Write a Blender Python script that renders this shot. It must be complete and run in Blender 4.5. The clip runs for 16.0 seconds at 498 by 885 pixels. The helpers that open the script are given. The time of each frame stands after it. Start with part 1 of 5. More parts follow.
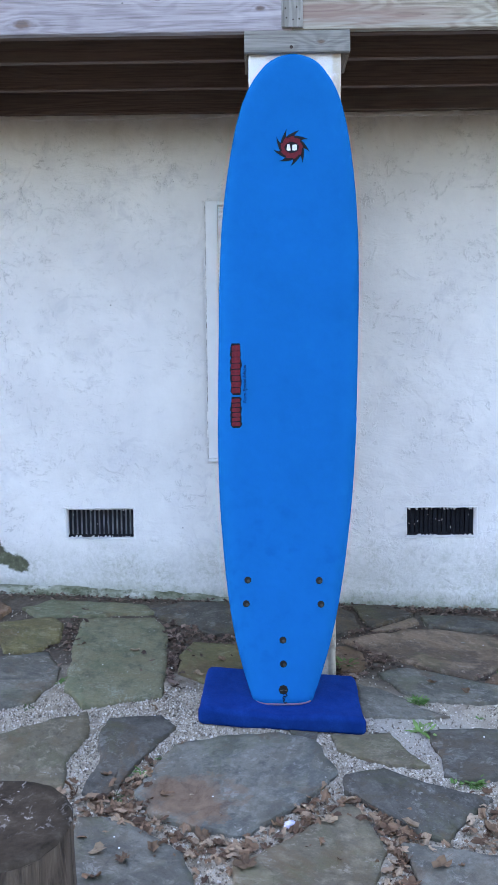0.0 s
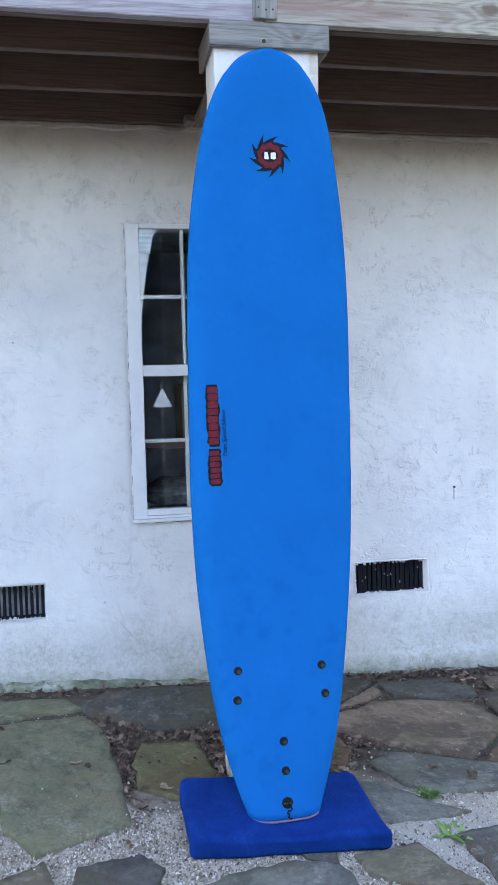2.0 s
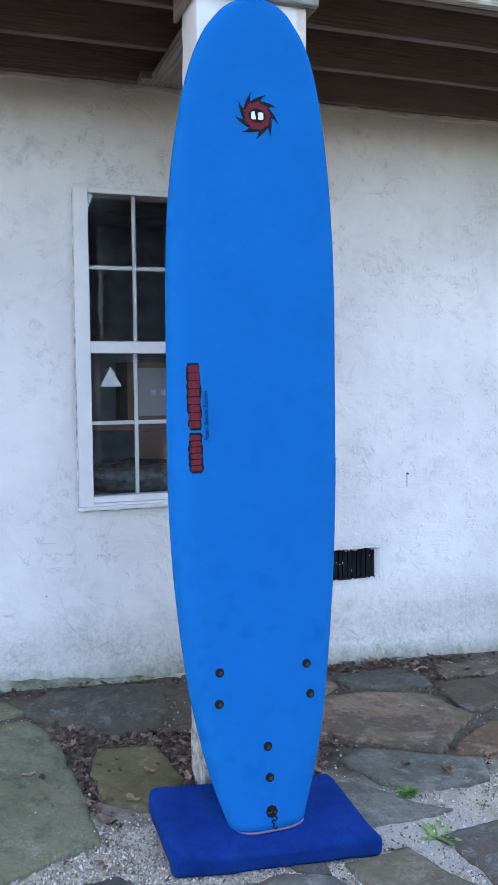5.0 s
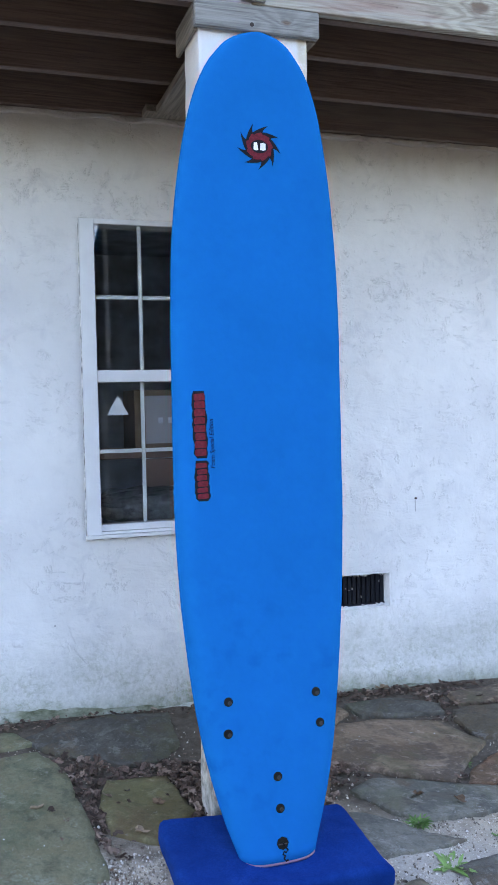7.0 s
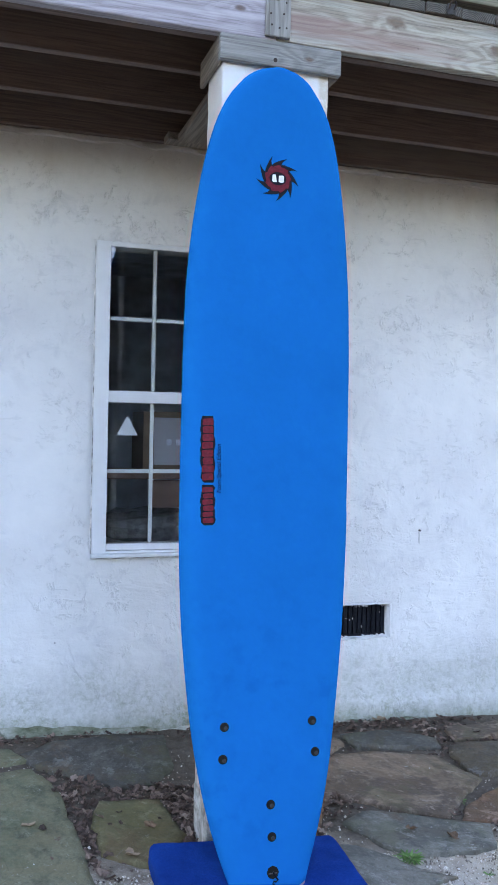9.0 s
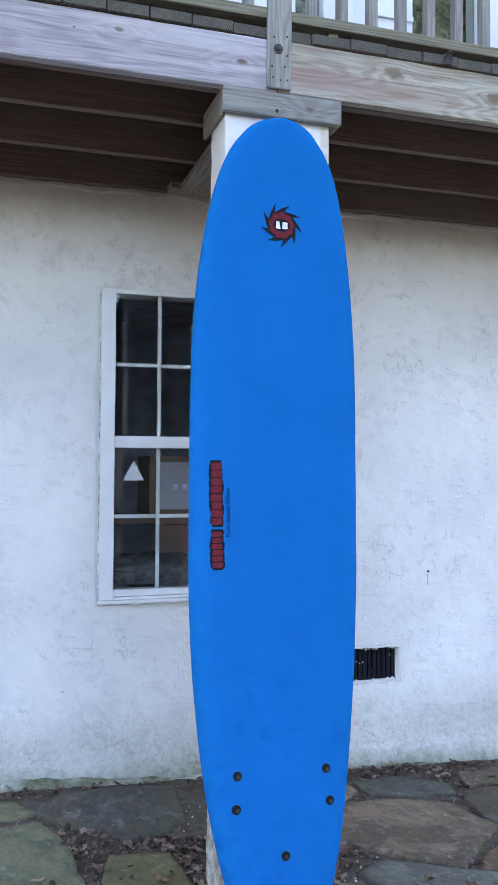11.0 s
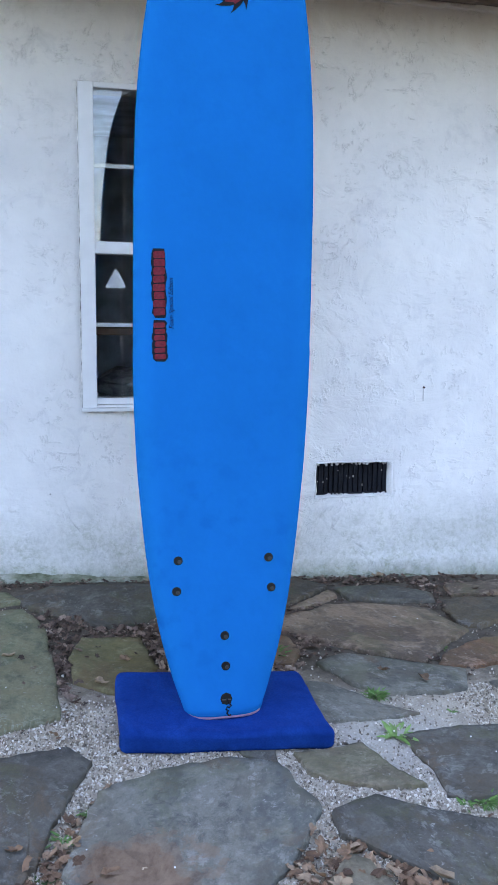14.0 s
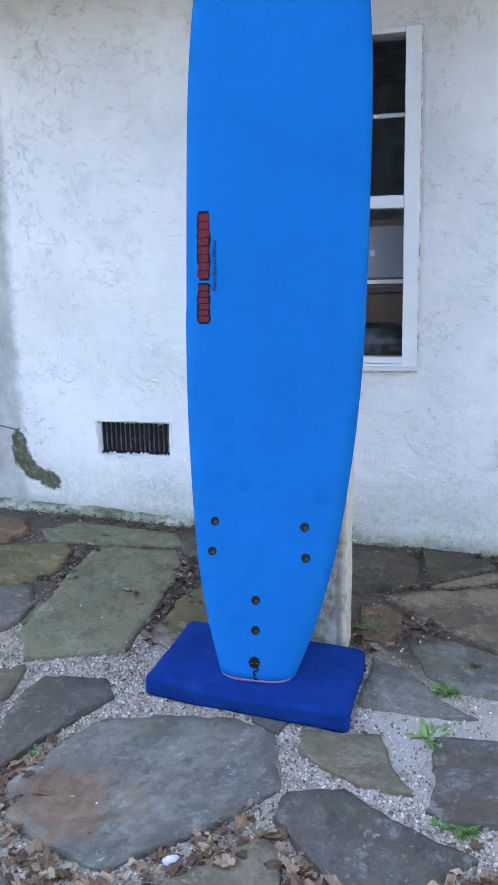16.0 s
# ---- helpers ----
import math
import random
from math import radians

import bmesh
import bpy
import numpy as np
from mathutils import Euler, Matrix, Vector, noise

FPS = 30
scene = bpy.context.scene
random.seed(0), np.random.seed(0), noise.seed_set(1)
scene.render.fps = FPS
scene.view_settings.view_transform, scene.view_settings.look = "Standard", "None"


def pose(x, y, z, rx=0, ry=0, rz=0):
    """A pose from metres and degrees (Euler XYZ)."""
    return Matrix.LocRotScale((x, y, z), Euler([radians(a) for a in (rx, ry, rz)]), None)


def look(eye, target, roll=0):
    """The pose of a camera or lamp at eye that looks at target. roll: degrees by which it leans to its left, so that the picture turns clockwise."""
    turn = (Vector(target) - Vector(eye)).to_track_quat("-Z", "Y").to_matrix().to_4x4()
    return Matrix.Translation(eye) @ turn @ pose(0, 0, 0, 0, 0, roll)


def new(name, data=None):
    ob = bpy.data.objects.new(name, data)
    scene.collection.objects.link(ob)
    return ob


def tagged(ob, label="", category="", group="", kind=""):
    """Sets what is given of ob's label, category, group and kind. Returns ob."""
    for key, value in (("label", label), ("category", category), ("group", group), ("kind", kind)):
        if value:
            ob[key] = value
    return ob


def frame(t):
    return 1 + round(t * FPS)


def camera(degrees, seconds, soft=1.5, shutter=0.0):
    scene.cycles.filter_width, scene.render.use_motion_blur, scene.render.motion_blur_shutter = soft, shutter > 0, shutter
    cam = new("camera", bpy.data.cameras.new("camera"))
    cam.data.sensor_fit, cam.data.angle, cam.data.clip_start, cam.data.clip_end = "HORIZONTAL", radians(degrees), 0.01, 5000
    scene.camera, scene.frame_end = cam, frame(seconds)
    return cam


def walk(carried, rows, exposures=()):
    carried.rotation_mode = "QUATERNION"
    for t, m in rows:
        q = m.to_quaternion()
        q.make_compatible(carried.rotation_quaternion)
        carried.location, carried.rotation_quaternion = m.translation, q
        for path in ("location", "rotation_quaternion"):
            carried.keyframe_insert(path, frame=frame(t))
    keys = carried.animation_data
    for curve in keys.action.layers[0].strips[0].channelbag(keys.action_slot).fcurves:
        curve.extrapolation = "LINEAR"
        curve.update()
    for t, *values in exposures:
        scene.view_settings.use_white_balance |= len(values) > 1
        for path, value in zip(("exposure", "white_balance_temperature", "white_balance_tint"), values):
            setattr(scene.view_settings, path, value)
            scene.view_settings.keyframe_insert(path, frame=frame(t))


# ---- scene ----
cam = camera(32.5, 16.0)
METRES, EYE, TILT, LEAN, TURN = 3.12, 1.45, -3.0, 0.5, 0.9
STOPS, KELVIN, TINT = 3.25, 6850, 19.5
ROWS = [
    (0.0, 0.0, 0.0, 0.0, -0.0, -2.74, 0.02),
    (0.5, -0.0565, 0.0421, 0.0033, -2.79, -2.54, 0.12),
    (1.0, -0.1106, 0.0906, 0.0042, -7.27, -2.3, 0.67),
    (1.5, -0.1552, 0.1576, 0.0048, -9.87, -1.29, 1.65),
    (2.0, -0.1795, 0.2083, 0.0128, -12.27, -0.04, 1.66),
    (2.5, -0.214, 0.2443, 0.0208, -15.62, 1.09, 2.57),
    (3.0, -0.247, 0.2742, 0.0268, -18.25, 2.33, 3.65),
    (3.5, -0.2602, 0.2832, 0.0283, -19.62, 2.14, 2.19),
    (4.0, -0.2586, 0.2989, 0.0161, -19.57, -1.37, 0.64),
    (6.5, -0.2524, 0.3028, 0.0159, -19.35, -0.41, 1.83),
    (7.0, -0.2523, 0.2998, 0.0179, -18.93, 0.36, 1.64),
    (7.5, -0.2514, 0.2976, 0.0188, -18.86, 0.72, 0.17),
    (8.0, -0.2538, 0.2958, 0.0211, -18.71, 1.39, -0.63),
    (10.5, -0.2562, 0.2886, 0.0194, -18.27, 3.45, -0.43),
    (11.0, -0.2617, 0.293, 0.0222, -18.33, 4.76, 0.14),
    (11.5, -0.2625, 0.2967, 0.0232, -18.64, 5.3, 0.42),
    (12.0, -0.2575, 0.2979, 0.016, -19.17, 3.54, 0.03),
    (12.5, -0.2536, 0.3007, 0.005, -19.92, 0.07, -0.52),
    (13.0, -0.2485, 0.2974, -0.0026, -19.58, -2.32, 0.04),
    (13.5, -0.208, 0.2865, -0.0302, -18.93, -3.4, 0.22),
    (14.0, -0.1331, 0.2765, -0.0347, -13.63, -5.38, -0.4),
    (14.5, -0.0571, 0.2756, -0.0352, -6.93, -7.27, 1.36),
    (15.0, 0.0399, 0.2962, -0.0347, -1.77, -8.79, 0.26),
    (15.5, 0.1479, 0.2891, -0.0397, 6.23, -9.71, 0.65),
    (16.0, 0.245, 0.2966, -0.022, 14.39, -8.73, 0.07),
]
walk(cam, [(t, pose(0, 0, EYE, TILT, LEAN, TURN) @ pose(METRES * x, METRES * y, METRES * z, 90 + pitch, roll, yaw)) for t, x, y, z, yaw, pitch, roll in ROWS],
     [(0.0, STOPS, KELVIN, TINT), (13.0, STOPS, KELVIN, TINT), (15.0, STOPS + 0.10, KELVIN, TINT), (16.0, STOPS + 0.11, KELVIN, TINT)])
# ---- world and light ----
SUN_ELEV, SUN_AZ = 34.0, -42.0
world = bpy.data.worlds.new("sky")
scene.world = world
world.use_nodes = True
_wn = world.node_tree.nodes
_sky = _wn.new("ShaderNodeTexSky")
_sky.sky_type = "NISHITA"
_sky.sun_disc = False
_sky.sun_elevation, _sky.sun_rotation = radians(SUN_ELEV), radians(SUN_AZ)
_sky.air_density, _sky.dust_density, _sky.ozone_density = 1.0, 1.2, 1.0
world.node_tree.links.new(_sky.outputs["Color"], _wn["Background"].inputs["Color"])
_wn["Background"].inputs["Strength"].default_value = 0.15
_sun = new("sun", bpy.data.lights.new("sun", "SUN"))
_sun.data.energy, _sun.data.angle, _sun.data.color = 2.0, radians(0.5), (1.0, 0.90, 0.76)
_a, _e = radians(SUN_AZ), radians(SUN_ELEV)
_sun.matrix_world = look((8 * math.sin(_a) * math.cos(_e), 8 * math.cos(_a) * math.cos(_e), 8 * math.sin(_e)), (0, 0, 0))


# ---- materials ----
class Mat:
    """A small builder round one node material."""

    def __init__(self, name):
        self.m = bpy.data.materials.new(name)
        self.m.use_nodes = True
        self.t = self.m.node_tree
        self.b = self.t.nodes["Principled BSDF"]
        self.co = self.t.nodes.new("ShaderNodeTexCoord").outputs["Object"]

    def put(self, sock, v):
        if isinstance(v, bpy.types.NodeSocket):
            self.t.links.new(v, sock)
        elif isinstance(v, (tuple, list)) and len(v) == 3 and sock.type == "RGBA":
            sock.default_value = (*v, 1)
        else:
            sock.default_value = v

    def node(self, kind, ins=None, **props):
        n = self.t.nodes.new(kind)
        if "feature" in props:
            n.feature = props["feature"]
        if "data_type" in props:
            n.data_type, n.blend_type = props["data_type"], props["blend_type"]
        if "operation" in props:
            n.operation = props["operation"]
        if "wave_type" in props:
            n.wave_type, n.rings_direction = props["wave_type"], props["rings_direction"]
        for k, v in (ins or {}).items():
            self.put(n.inputs[k], v)
        return n

    def at(self, scale=(1, 1, 1), shift=None):
        n = self.node("ShaderNodeMapping", {"Vector": self.co, "Scale": scale})
        if shift is not None:
            self.t.links.new(shift, n.inputs["Location"])
        return n.outputs["Vector"]

    def noise(self, scale, detail=4, rough=0.55, vec=None, dist=0.0):
        return self.node("ShaderNodeTexNoise", {"Vector": vec or self.co, "Scale": scale, "Detail": detail, "Roughness": rough, "Distortion": dist}).outputs["Fac"]

    def voro(self, scale, vec=None, feature="F1", out="Distance"):
        return self.node("ShaderNodeTexVoronoi", {"Vector": vec or self.co, "Scale": scale}, feature=feature).outputs[out]

    def ramp(self, fac, *stops):
        n = self.node("ShaderNodeValToRGB", {"Fac": fac})
        el = n.color_ramp.elements
        while len(el) < len(stops):
            el.new(0.5)
        for e, (p, c) in zip(el, stops):
            e.position = p
            e.color = (c, c, c, 1) if isinstance(c, (int, float)) else (*c, 1)
        return n.outputs["Color"]

    def mix(self, fac, a, b, how="MIX"):
        n = self.node("ShaderNodeMix", data_type="RGBA", blend_type=how)
        self.put(n.inputs[0], fac)
        self.put(n.inputs[6], a)
        self.put(n.inputs[7], b)
        return n.outputs[2]

    def math(self, op, a, b=0.0):
        n = self.node("ShaderNodeMath", operation=op)
        self.put(n.inputs[0], a)
        self.put(n.inputs[1], b)
        return n.outputs[0]

    def xyz(self):
        return self.node("ShaderNodeSeparateXYZ", {"Vector": self.co}).outputs

    def random(self):
        return self.node("ShaderNodeObjectInfo").outputs["Random"]

    def island(self):
        return self.node("ShaderNodeNewGeometry").outputs["Random Per Island"]

    def bump(self, height, strength=0.3, dist=0.01, chain=None):
        n = self.node("ShaderNodeBump", {"Height": height, "Strength": strength, "Distance": dist})
        if chain is not None:
            self.t.links.new(chain, n.inputs["Normal"])
        return n.outputs["Normal"]

    def done(self, color, rough=0.7, normal=None, metal=0.0, spec=0.5, sheen=0.0):
        self.put(self.b.inputs["Base Color"], color)
        self.put(self.b.inputs["Roughness"], rough)
        self.put(self.b.inputs["Metallic"], metal)
        self.put(self.b.inputs["Specular IOR Level"], spec)
        self.put(self.b.inputs["Sheen Weight"], sheen)
        if normal is not None:
            self.t.links.new(normal, self.b.inputs["Normal"])
        return self.m


def plain(name, color, rough=0.6, vary=0.12, scale=40, metal=0.0, spec=0.5, bump=0.1):
    k = Mat(name)
    n = k.noise(scale, 4)
    lo, hi = tuple(c * (1 - vary) for c in color), tuple(min(1, c * (1 + vary)) for c in color)
    return k.done(k.ramp(n, (0.3, lo), (0.7, hi)), rough, k.bump(n, bump, 0.002), metal, spec)


def stucco():
    k = Mat("white_stucco")
    x, y, z = k.xyz()
    big = k.noise(1.6, 5, 0.6)
    mid = k.noise(9, 6, 0.65, dist=0.6)
    fine = k.noise(55, 6, 0.7)
    col = k.mix(k.ramp(big, (0.35, 0.0), (0.65, 1.0)), (0.82, 0.81, 0.79), (0.70, 0.69, 0.68))
    # short curved strokes and hairline cracks, in clusters, as a trowel leaves them
    strokes = emboss = None
    for scale, vec, wide, lo, seed in ((7.5, (1.1, 1, 0.6), 0.012, 0.535, 2.3), (13.0, (0.8, 1, 0.9), 0.018, 0.545, 3.1), (6.0, (0.4, 1, 1.5), 0.010, 0.545, 2.7), (17.0, (1.0, 1, 0.7), 0.022, 0.55, 3.7)):
        line = k.math("ABSOLUTE", k.math("SUBTRACT", k.noise(scale, 5, 0.6, k.at(vec), 0.25), 0.5))
        patch = k.math("MULTIPLY", k.ramp(k.noise(seed, 3, 0.6), (lo, 0.0), (lo + 0.06, 1.0)), k.math("MULTIPLY", k.ramp(k.noise(seed * 7.0, 3, 0.6), (0.51, 0.0), (0.57, 1.0)), k.ramp(z, (0.25, 0.15), (0.6, 1.0))))
        fold = k.math("MULTIPLY", k.ramp(line, (0.0, 1.0), (wide * 2.6, 0.0)), patch)
        line = k.math("MULTIPLY", k.ramp(line, (wide * 0.25, 1.0), (wide, 0.0)), patch)
        strokes = line if strokes is None else k.math("MAXIMUM", strokes, line)
        emboss = fold if emboss is None else k.math("MAXIMUM", emboss, fold)
    pits = k.math("MULTIPLY", k.ramp(k.noise(34, 5, 0.7, None, 0.5), (0.61, 0.0), (0.66, 1.0)), k.ramp(k.noise(2.9, 4, 0.6), (0.56, 0.0), (0.64, 1.0)))
    strokes = k.math("MAXIMUM", strokes, k.math("MULTIPLY", pits, 0.8))
    crumbs = k.math("MULTIPLY", k.ramp(k.noise(42, 6, 0.75, None, 0.4), (0.56, 0.0), (0.63, 1.0)), k.math("MULTIPLY", k.ramp(z, (0.05, 1.0), (0.65, 0.0)), k.ramp(k.noise(3.3, 4, 0.6), (0.46, 0.0), (0.58, 0.38))))
    strokes = k.math("MAXIMUM", strokes, crumbs)
    chip = k.math("MULTIPLY", k.ramp(k.noise(30, 5, 0.7, k.at((0.7, 1, 1.1)), 0.6), (0.585, 0.0), (0.62, 1.0)), k.math("MULTIPLY", k.ramp(k.noise(4.0, 3, 0.6), (0.52, 0.0), (0.60, 1.0)), k.ramp(k.math("MULTIPLY", x, -0.5), (0.40, 0.0), (0.62, 1.0))))
    # the plaster was floated smoother on the east half
    smooth = k.ramp(k.math("MULTIPLY", k.math("ADD", x, 1.8), 0.4), (0.20, 1.0), (0.32, 0.48), (0.44, 0.48), (0.56, 0.95))
    strokes = k.math("MAXIMUM", k.math("MULTIPLY", strokes, smooth), chip)
    # scuffs and creases greyed in colour, as bumps alone shade too little
    col = k.mix(k.math("MULTIPLY", strokes, 0.34), col, (0.27, 0.265, 0.26))
    # crumpled trowel ridges, the shade on one side painted in grey
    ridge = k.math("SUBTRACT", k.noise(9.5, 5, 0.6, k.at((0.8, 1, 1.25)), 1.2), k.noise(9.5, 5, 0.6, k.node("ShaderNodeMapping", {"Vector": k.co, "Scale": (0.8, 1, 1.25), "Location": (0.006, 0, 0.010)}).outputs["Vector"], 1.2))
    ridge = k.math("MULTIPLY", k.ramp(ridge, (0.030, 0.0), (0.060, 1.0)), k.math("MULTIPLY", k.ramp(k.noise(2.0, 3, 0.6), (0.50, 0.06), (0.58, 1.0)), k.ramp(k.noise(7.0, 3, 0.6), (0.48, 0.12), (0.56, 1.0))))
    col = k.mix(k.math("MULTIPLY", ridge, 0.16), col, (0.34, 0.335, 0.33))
    smear = k.math("MULTIPLY", k.ramp(k.noise(7, 5, 0.65, None, 0.8), (0.52, 0.0), (0.66, 1.0)), k.ramp(k.noise(2.1, 3), (0.44, 0.05), (0.58, 0.34)))
    col = k.mix(smear, col, (0.50, 0.50, 0.52))
    speck = k.ramp(k.voro(9.0), (0.03, 1.0), (0.055, 0.0))
    speck = k.math("MULTIPLY", speck, k.ramp(k.noise(4.4, 2), (0.60, 0.0), (0.64, 0.7)))
    col = k.mix(speck, col, (0.16, 0.15, 0.14))
    step = k.math("MULTIPLY", k.ramp(k.noise(4.2, 5, 0.6, None, 0.5), (0.46, 0.0), (0.52, 1.0)), k.ramp(k.noise(2.6, 3, 0.6), (0.50, 0.0), (0.60, 1.0)))
    # brown run-off under the ledger board and a grey splash zone above the paving
    high = k.math("ADD", k.math("MULTIPLY", z, 0.3), k.math("MULTIPLY", k.math("SUBTRACT", k.noise(7, 5, 0.65, k.at((1, 1, 0.35))), 0.5), 0.09))
    col = k.mix(k.ramp(high, (0.775, 0.0), (0.83, 0.42)), col, (0.44, 0.37, 0.28))
    splash = k.math("ADD", z, k.math("MULTIPLY", k.math("SUBTRACT", k.noise(2.4, 6, 0.7), 0.5), 0.45))
    col = k.mix(k.math("MULTIPLY", k.ramp(splash, (0.22, 0.60), (0.40, 0.0)), k.ramp(k.noise(60, 5, 0.75), (0.36, 0.55), (0.6, 1.0))), col, (0.46, 0.465, 0.43))
    # algae creeping up from the paving
    low = k.math("ADD", z, k.math("MULTIPLY", k.math("SUBTRACT", k.noise(6, 5, 0.65), 0.5), 0.5))
    col = k.mix(k.math("MULTIPLY", k.ramp(low, (0.0, 0.75), (0.46, 0.0)), k.math("MULTIPLY", k.ramp(k.noise(3.6, 6, 0.72), (0.38, 0.12), (0.58, 1.0)), k.ramp(k.noise(34, 8, 0.8, None, 0.3), (0.47, 0.06), (0.58, 1.0)))), col, (0.29, 0.315, 0.215))
    rim = k.math("ADD", z, k.math("ADD", k.math("MULTIPLY", x, 0.042), k.math("MULTIPLY", k.math("SUBTRACT", k.noise(9, 5, 0.7), 0.5), 0.10)))
    col = k.mix(k.ramp(rim, (0.04, 0.75), (0.13, 0.0)), col, k.ramp(k.noise(24, 5, 0.7), (0.35, (0.10, 0.12, 0.05)), (0.62, (0.36, 0.37, 0.30))))
    # old whitewashed coat past the edge of the plaster, with a mossy lip that hooks in low down
    wob = k.math("ADD", k.math("MULTIPLY", k.math("SUBTRACT", k.noise(7, 5, 0.65), 0.5), 0.08), k.math("MULTIPLY", k.math("SUBTRACT", k.noise(38, 5, 0.7), 0.5), 0.05))
    far = k.ramp(k.math("ADD", k.math("ADD", x, 1.60), wob), (0.0, 1.0), (0.05, 0.0))
    col = k.mix(k.math("MULTIPLY", far, 0.85), col, k.ramp(k.noise(5, 6, 0.7), (0.35, (0.24, 0.255, 0.21)), (0.65, (0.46, 0.47, 0.45))))
    gap = k.math("ABSOLUTE", k.math("ADD", k.math("ADD", x, 1.565), wob))
    gap = k.math("ADD", gap, k.ramp(z, (0.30, 0.3), (0.36, 0.056)))
    for px, pz in ((-1.595, 0.47), (-1.599, 0.43), (-1.596, 0.40), (-1.585, 0.37), (-1.568, 0.345), (-1.548, 0.32), (-1.523, 0.302), (-1.498, 0.29), (-1.473, 0.278), (-1.448, 0.27), (-1.423, 0.265)):
        dot = k.node("ShaderNodeVectorMath", {0: k.co, 1: (px, 4.86, pz)}, operation="DISTANCE").outputs["Value"]
        gap = k.math("MINIMUM", gap, k.math("ADD", dot, wob))
    moss = k.ramp(k.noise(30, 5, 0.7), (0.3, (0.03, 0.034, 0.014)), (0.55, (0.085, 0.095, 0.045)), (0.75, (0.25, 0.25, 0.19)))
    col = k.mix(k.ramp(gap, (0.040, 0.94), (0.053, 0.0)), col, moss)
    n = k.bump(k.noise(3.4, 6, 0.6, k.at((0.6, 1, 1.3)), 0.8), 0.55, 0.03)
    n = k.bump(mid, 0.45, 0.012, n)
    n = k.bump(fine, 0.30, 0.004, n)
    n = k.bump(step, 0.60, 0.008, n)
    n = k.bump(k.math("MULTIPLY", ridge, smooth), 0.32, 0.006, n)
    n = k.bump(k.math("MULTIPLY", emboss, smooth), 0.70, 0.014, n)
    n = k.bump(k.math("SUBTRACT", 1.0, strokes), 0.60, 0.008, n)
    return k.done(col, 0.88, n, spec=0.25)


def wood(name, light, dark, along="x", knots=(), rough=0.85, stain=None, wash=None):
    """Sawn timber: growth lines as contours of a stretched noise, which bend round the knots."""
    k = Mat(name)
    shift = k.node("ShaderNodeCombineXYZ", {0: k.math("MULTIPLY", k.random(), 37.0), 1: k.math("MULTIPLY", k.random(), 11.0)}).outputs[0]
    v = k.at({"x": (0.42, 5, 5), "y": (5, 0.42, 5), "z": (5, 5, 0.42)}[along], shift)
    w = k.at({"x": (4, 150, 150), "y": (150, 4, 150), "z": (150, 150, 4)}[along], shift)
    growth = k.noise(1.0, 3, 0.45, v, 0.15)
    heart = None
    for kx, kz, kr in knots:
        flat = k.node("ShaderNodeVectorMath", {0: k.co, 1: (0.55, 0.0, 1.0)}, operation="MULTIPLY").outputs["Vector"]
        d = k.node("ShaderNodeVectorMath", {0: flat, 1: (kx * 0.55, 0.0, kz)}, operation="DISTANCE").outputs["Value"]
        d = k.math("ADD", d, k.math("MULTIPLY", k.math("SUBTRACT", k.noise(30, 3), 0.5), kr * 0.9))
        growth = k.math("ADD", growth, k.math("MULTIPLY", k.ramp(d, (0.0, 1.0), (kr * 2.0, 0.5), (min(0.95, kr * 6.5), 0.0)), 0.13))
        spot = k.ramp(d, (kr * 0.55, 1.0), (kr * 1.05, 0.0))
        heart = spot if heart is None else k.math("MAXIMUM", heart, spot)
    ring = k.math("ADD", k.math("MULTIPLY", k.math("SINE", k.math("MULTIPLY", growth, 140.0)), 0.5), 0.5)
    fibre = k.noise(1.0, 5, 0.7, w, 0.2)
    tone = k.noise(0.8, 3, 0.5, v)
    col = k.mix(k.math("MULTIPLY", k.ramp(ring, (0.10, 1.0), (0.75, 0.0)), 0.55), light, dark)
    col = k.mix(k.ramp(tone, (0.40, 0.45), (0.60, 0.0)), col, tuple(0.5 * (a + b) for a, b in zip(light, dark)))
    col = k.mix(k.math("MULTIPLY", k.ramp(fibre, (0.50, 0.0), (0.66, 1.0)), 0.55), col, tuple(c * 0.5 for c in dark))
    col = k.mix(k.math("MULTIPLY", k.ramp(fibre, (0.34, 1.0), (0.46, 0.0)), 0.35), col, tuple(min(0.8, c * 1.35) for c in light))
    if stain:
        col = k.mix(k.math("MULTIPLY", k.ramp(k.noise(1.3, 4, 0.6, v), (0.50, 0.0), (0.62, 1.0)), 0.65), col, stain)
    if wash:
        col = k.mix(k.math("MULTIPLY", k.ramp(k.noise(1.7, 4, 0.6, v, 0.6), (0.52, 0.0), (0.60, 1.0)), 0.55), col, wash)
    if heart is not None:
        col = k.mix(k.math("MULTIPLY", heart, 0.75), col, k.ramp(fibre, (0.4, (0.07, 0.042, 0.028)), (0.6, (0.20, 0.125, 0.085))))
    specks = k.math("MULTIPLY", k.ramp(k.voro(26, k.at({"x": (0.5, 1, 1), "y": (1, 0.5, 1), "z": (1, 1, 0.5)}[along], shift)), (0.05, 1.0), (0.09, 0.0)), k.ramp(k.noise(5, 2), (0.56, 0.0), (0.62, 0.8)))
    col = k.mix(specks, col, (0.03, 0.026, 0.024))
    n = k.bump(ring, 0.20, 0.003)
    n = k.bump(fibre, 0.40, 0.002, n)
    return k.done(col, rough, n, spec=0.25)


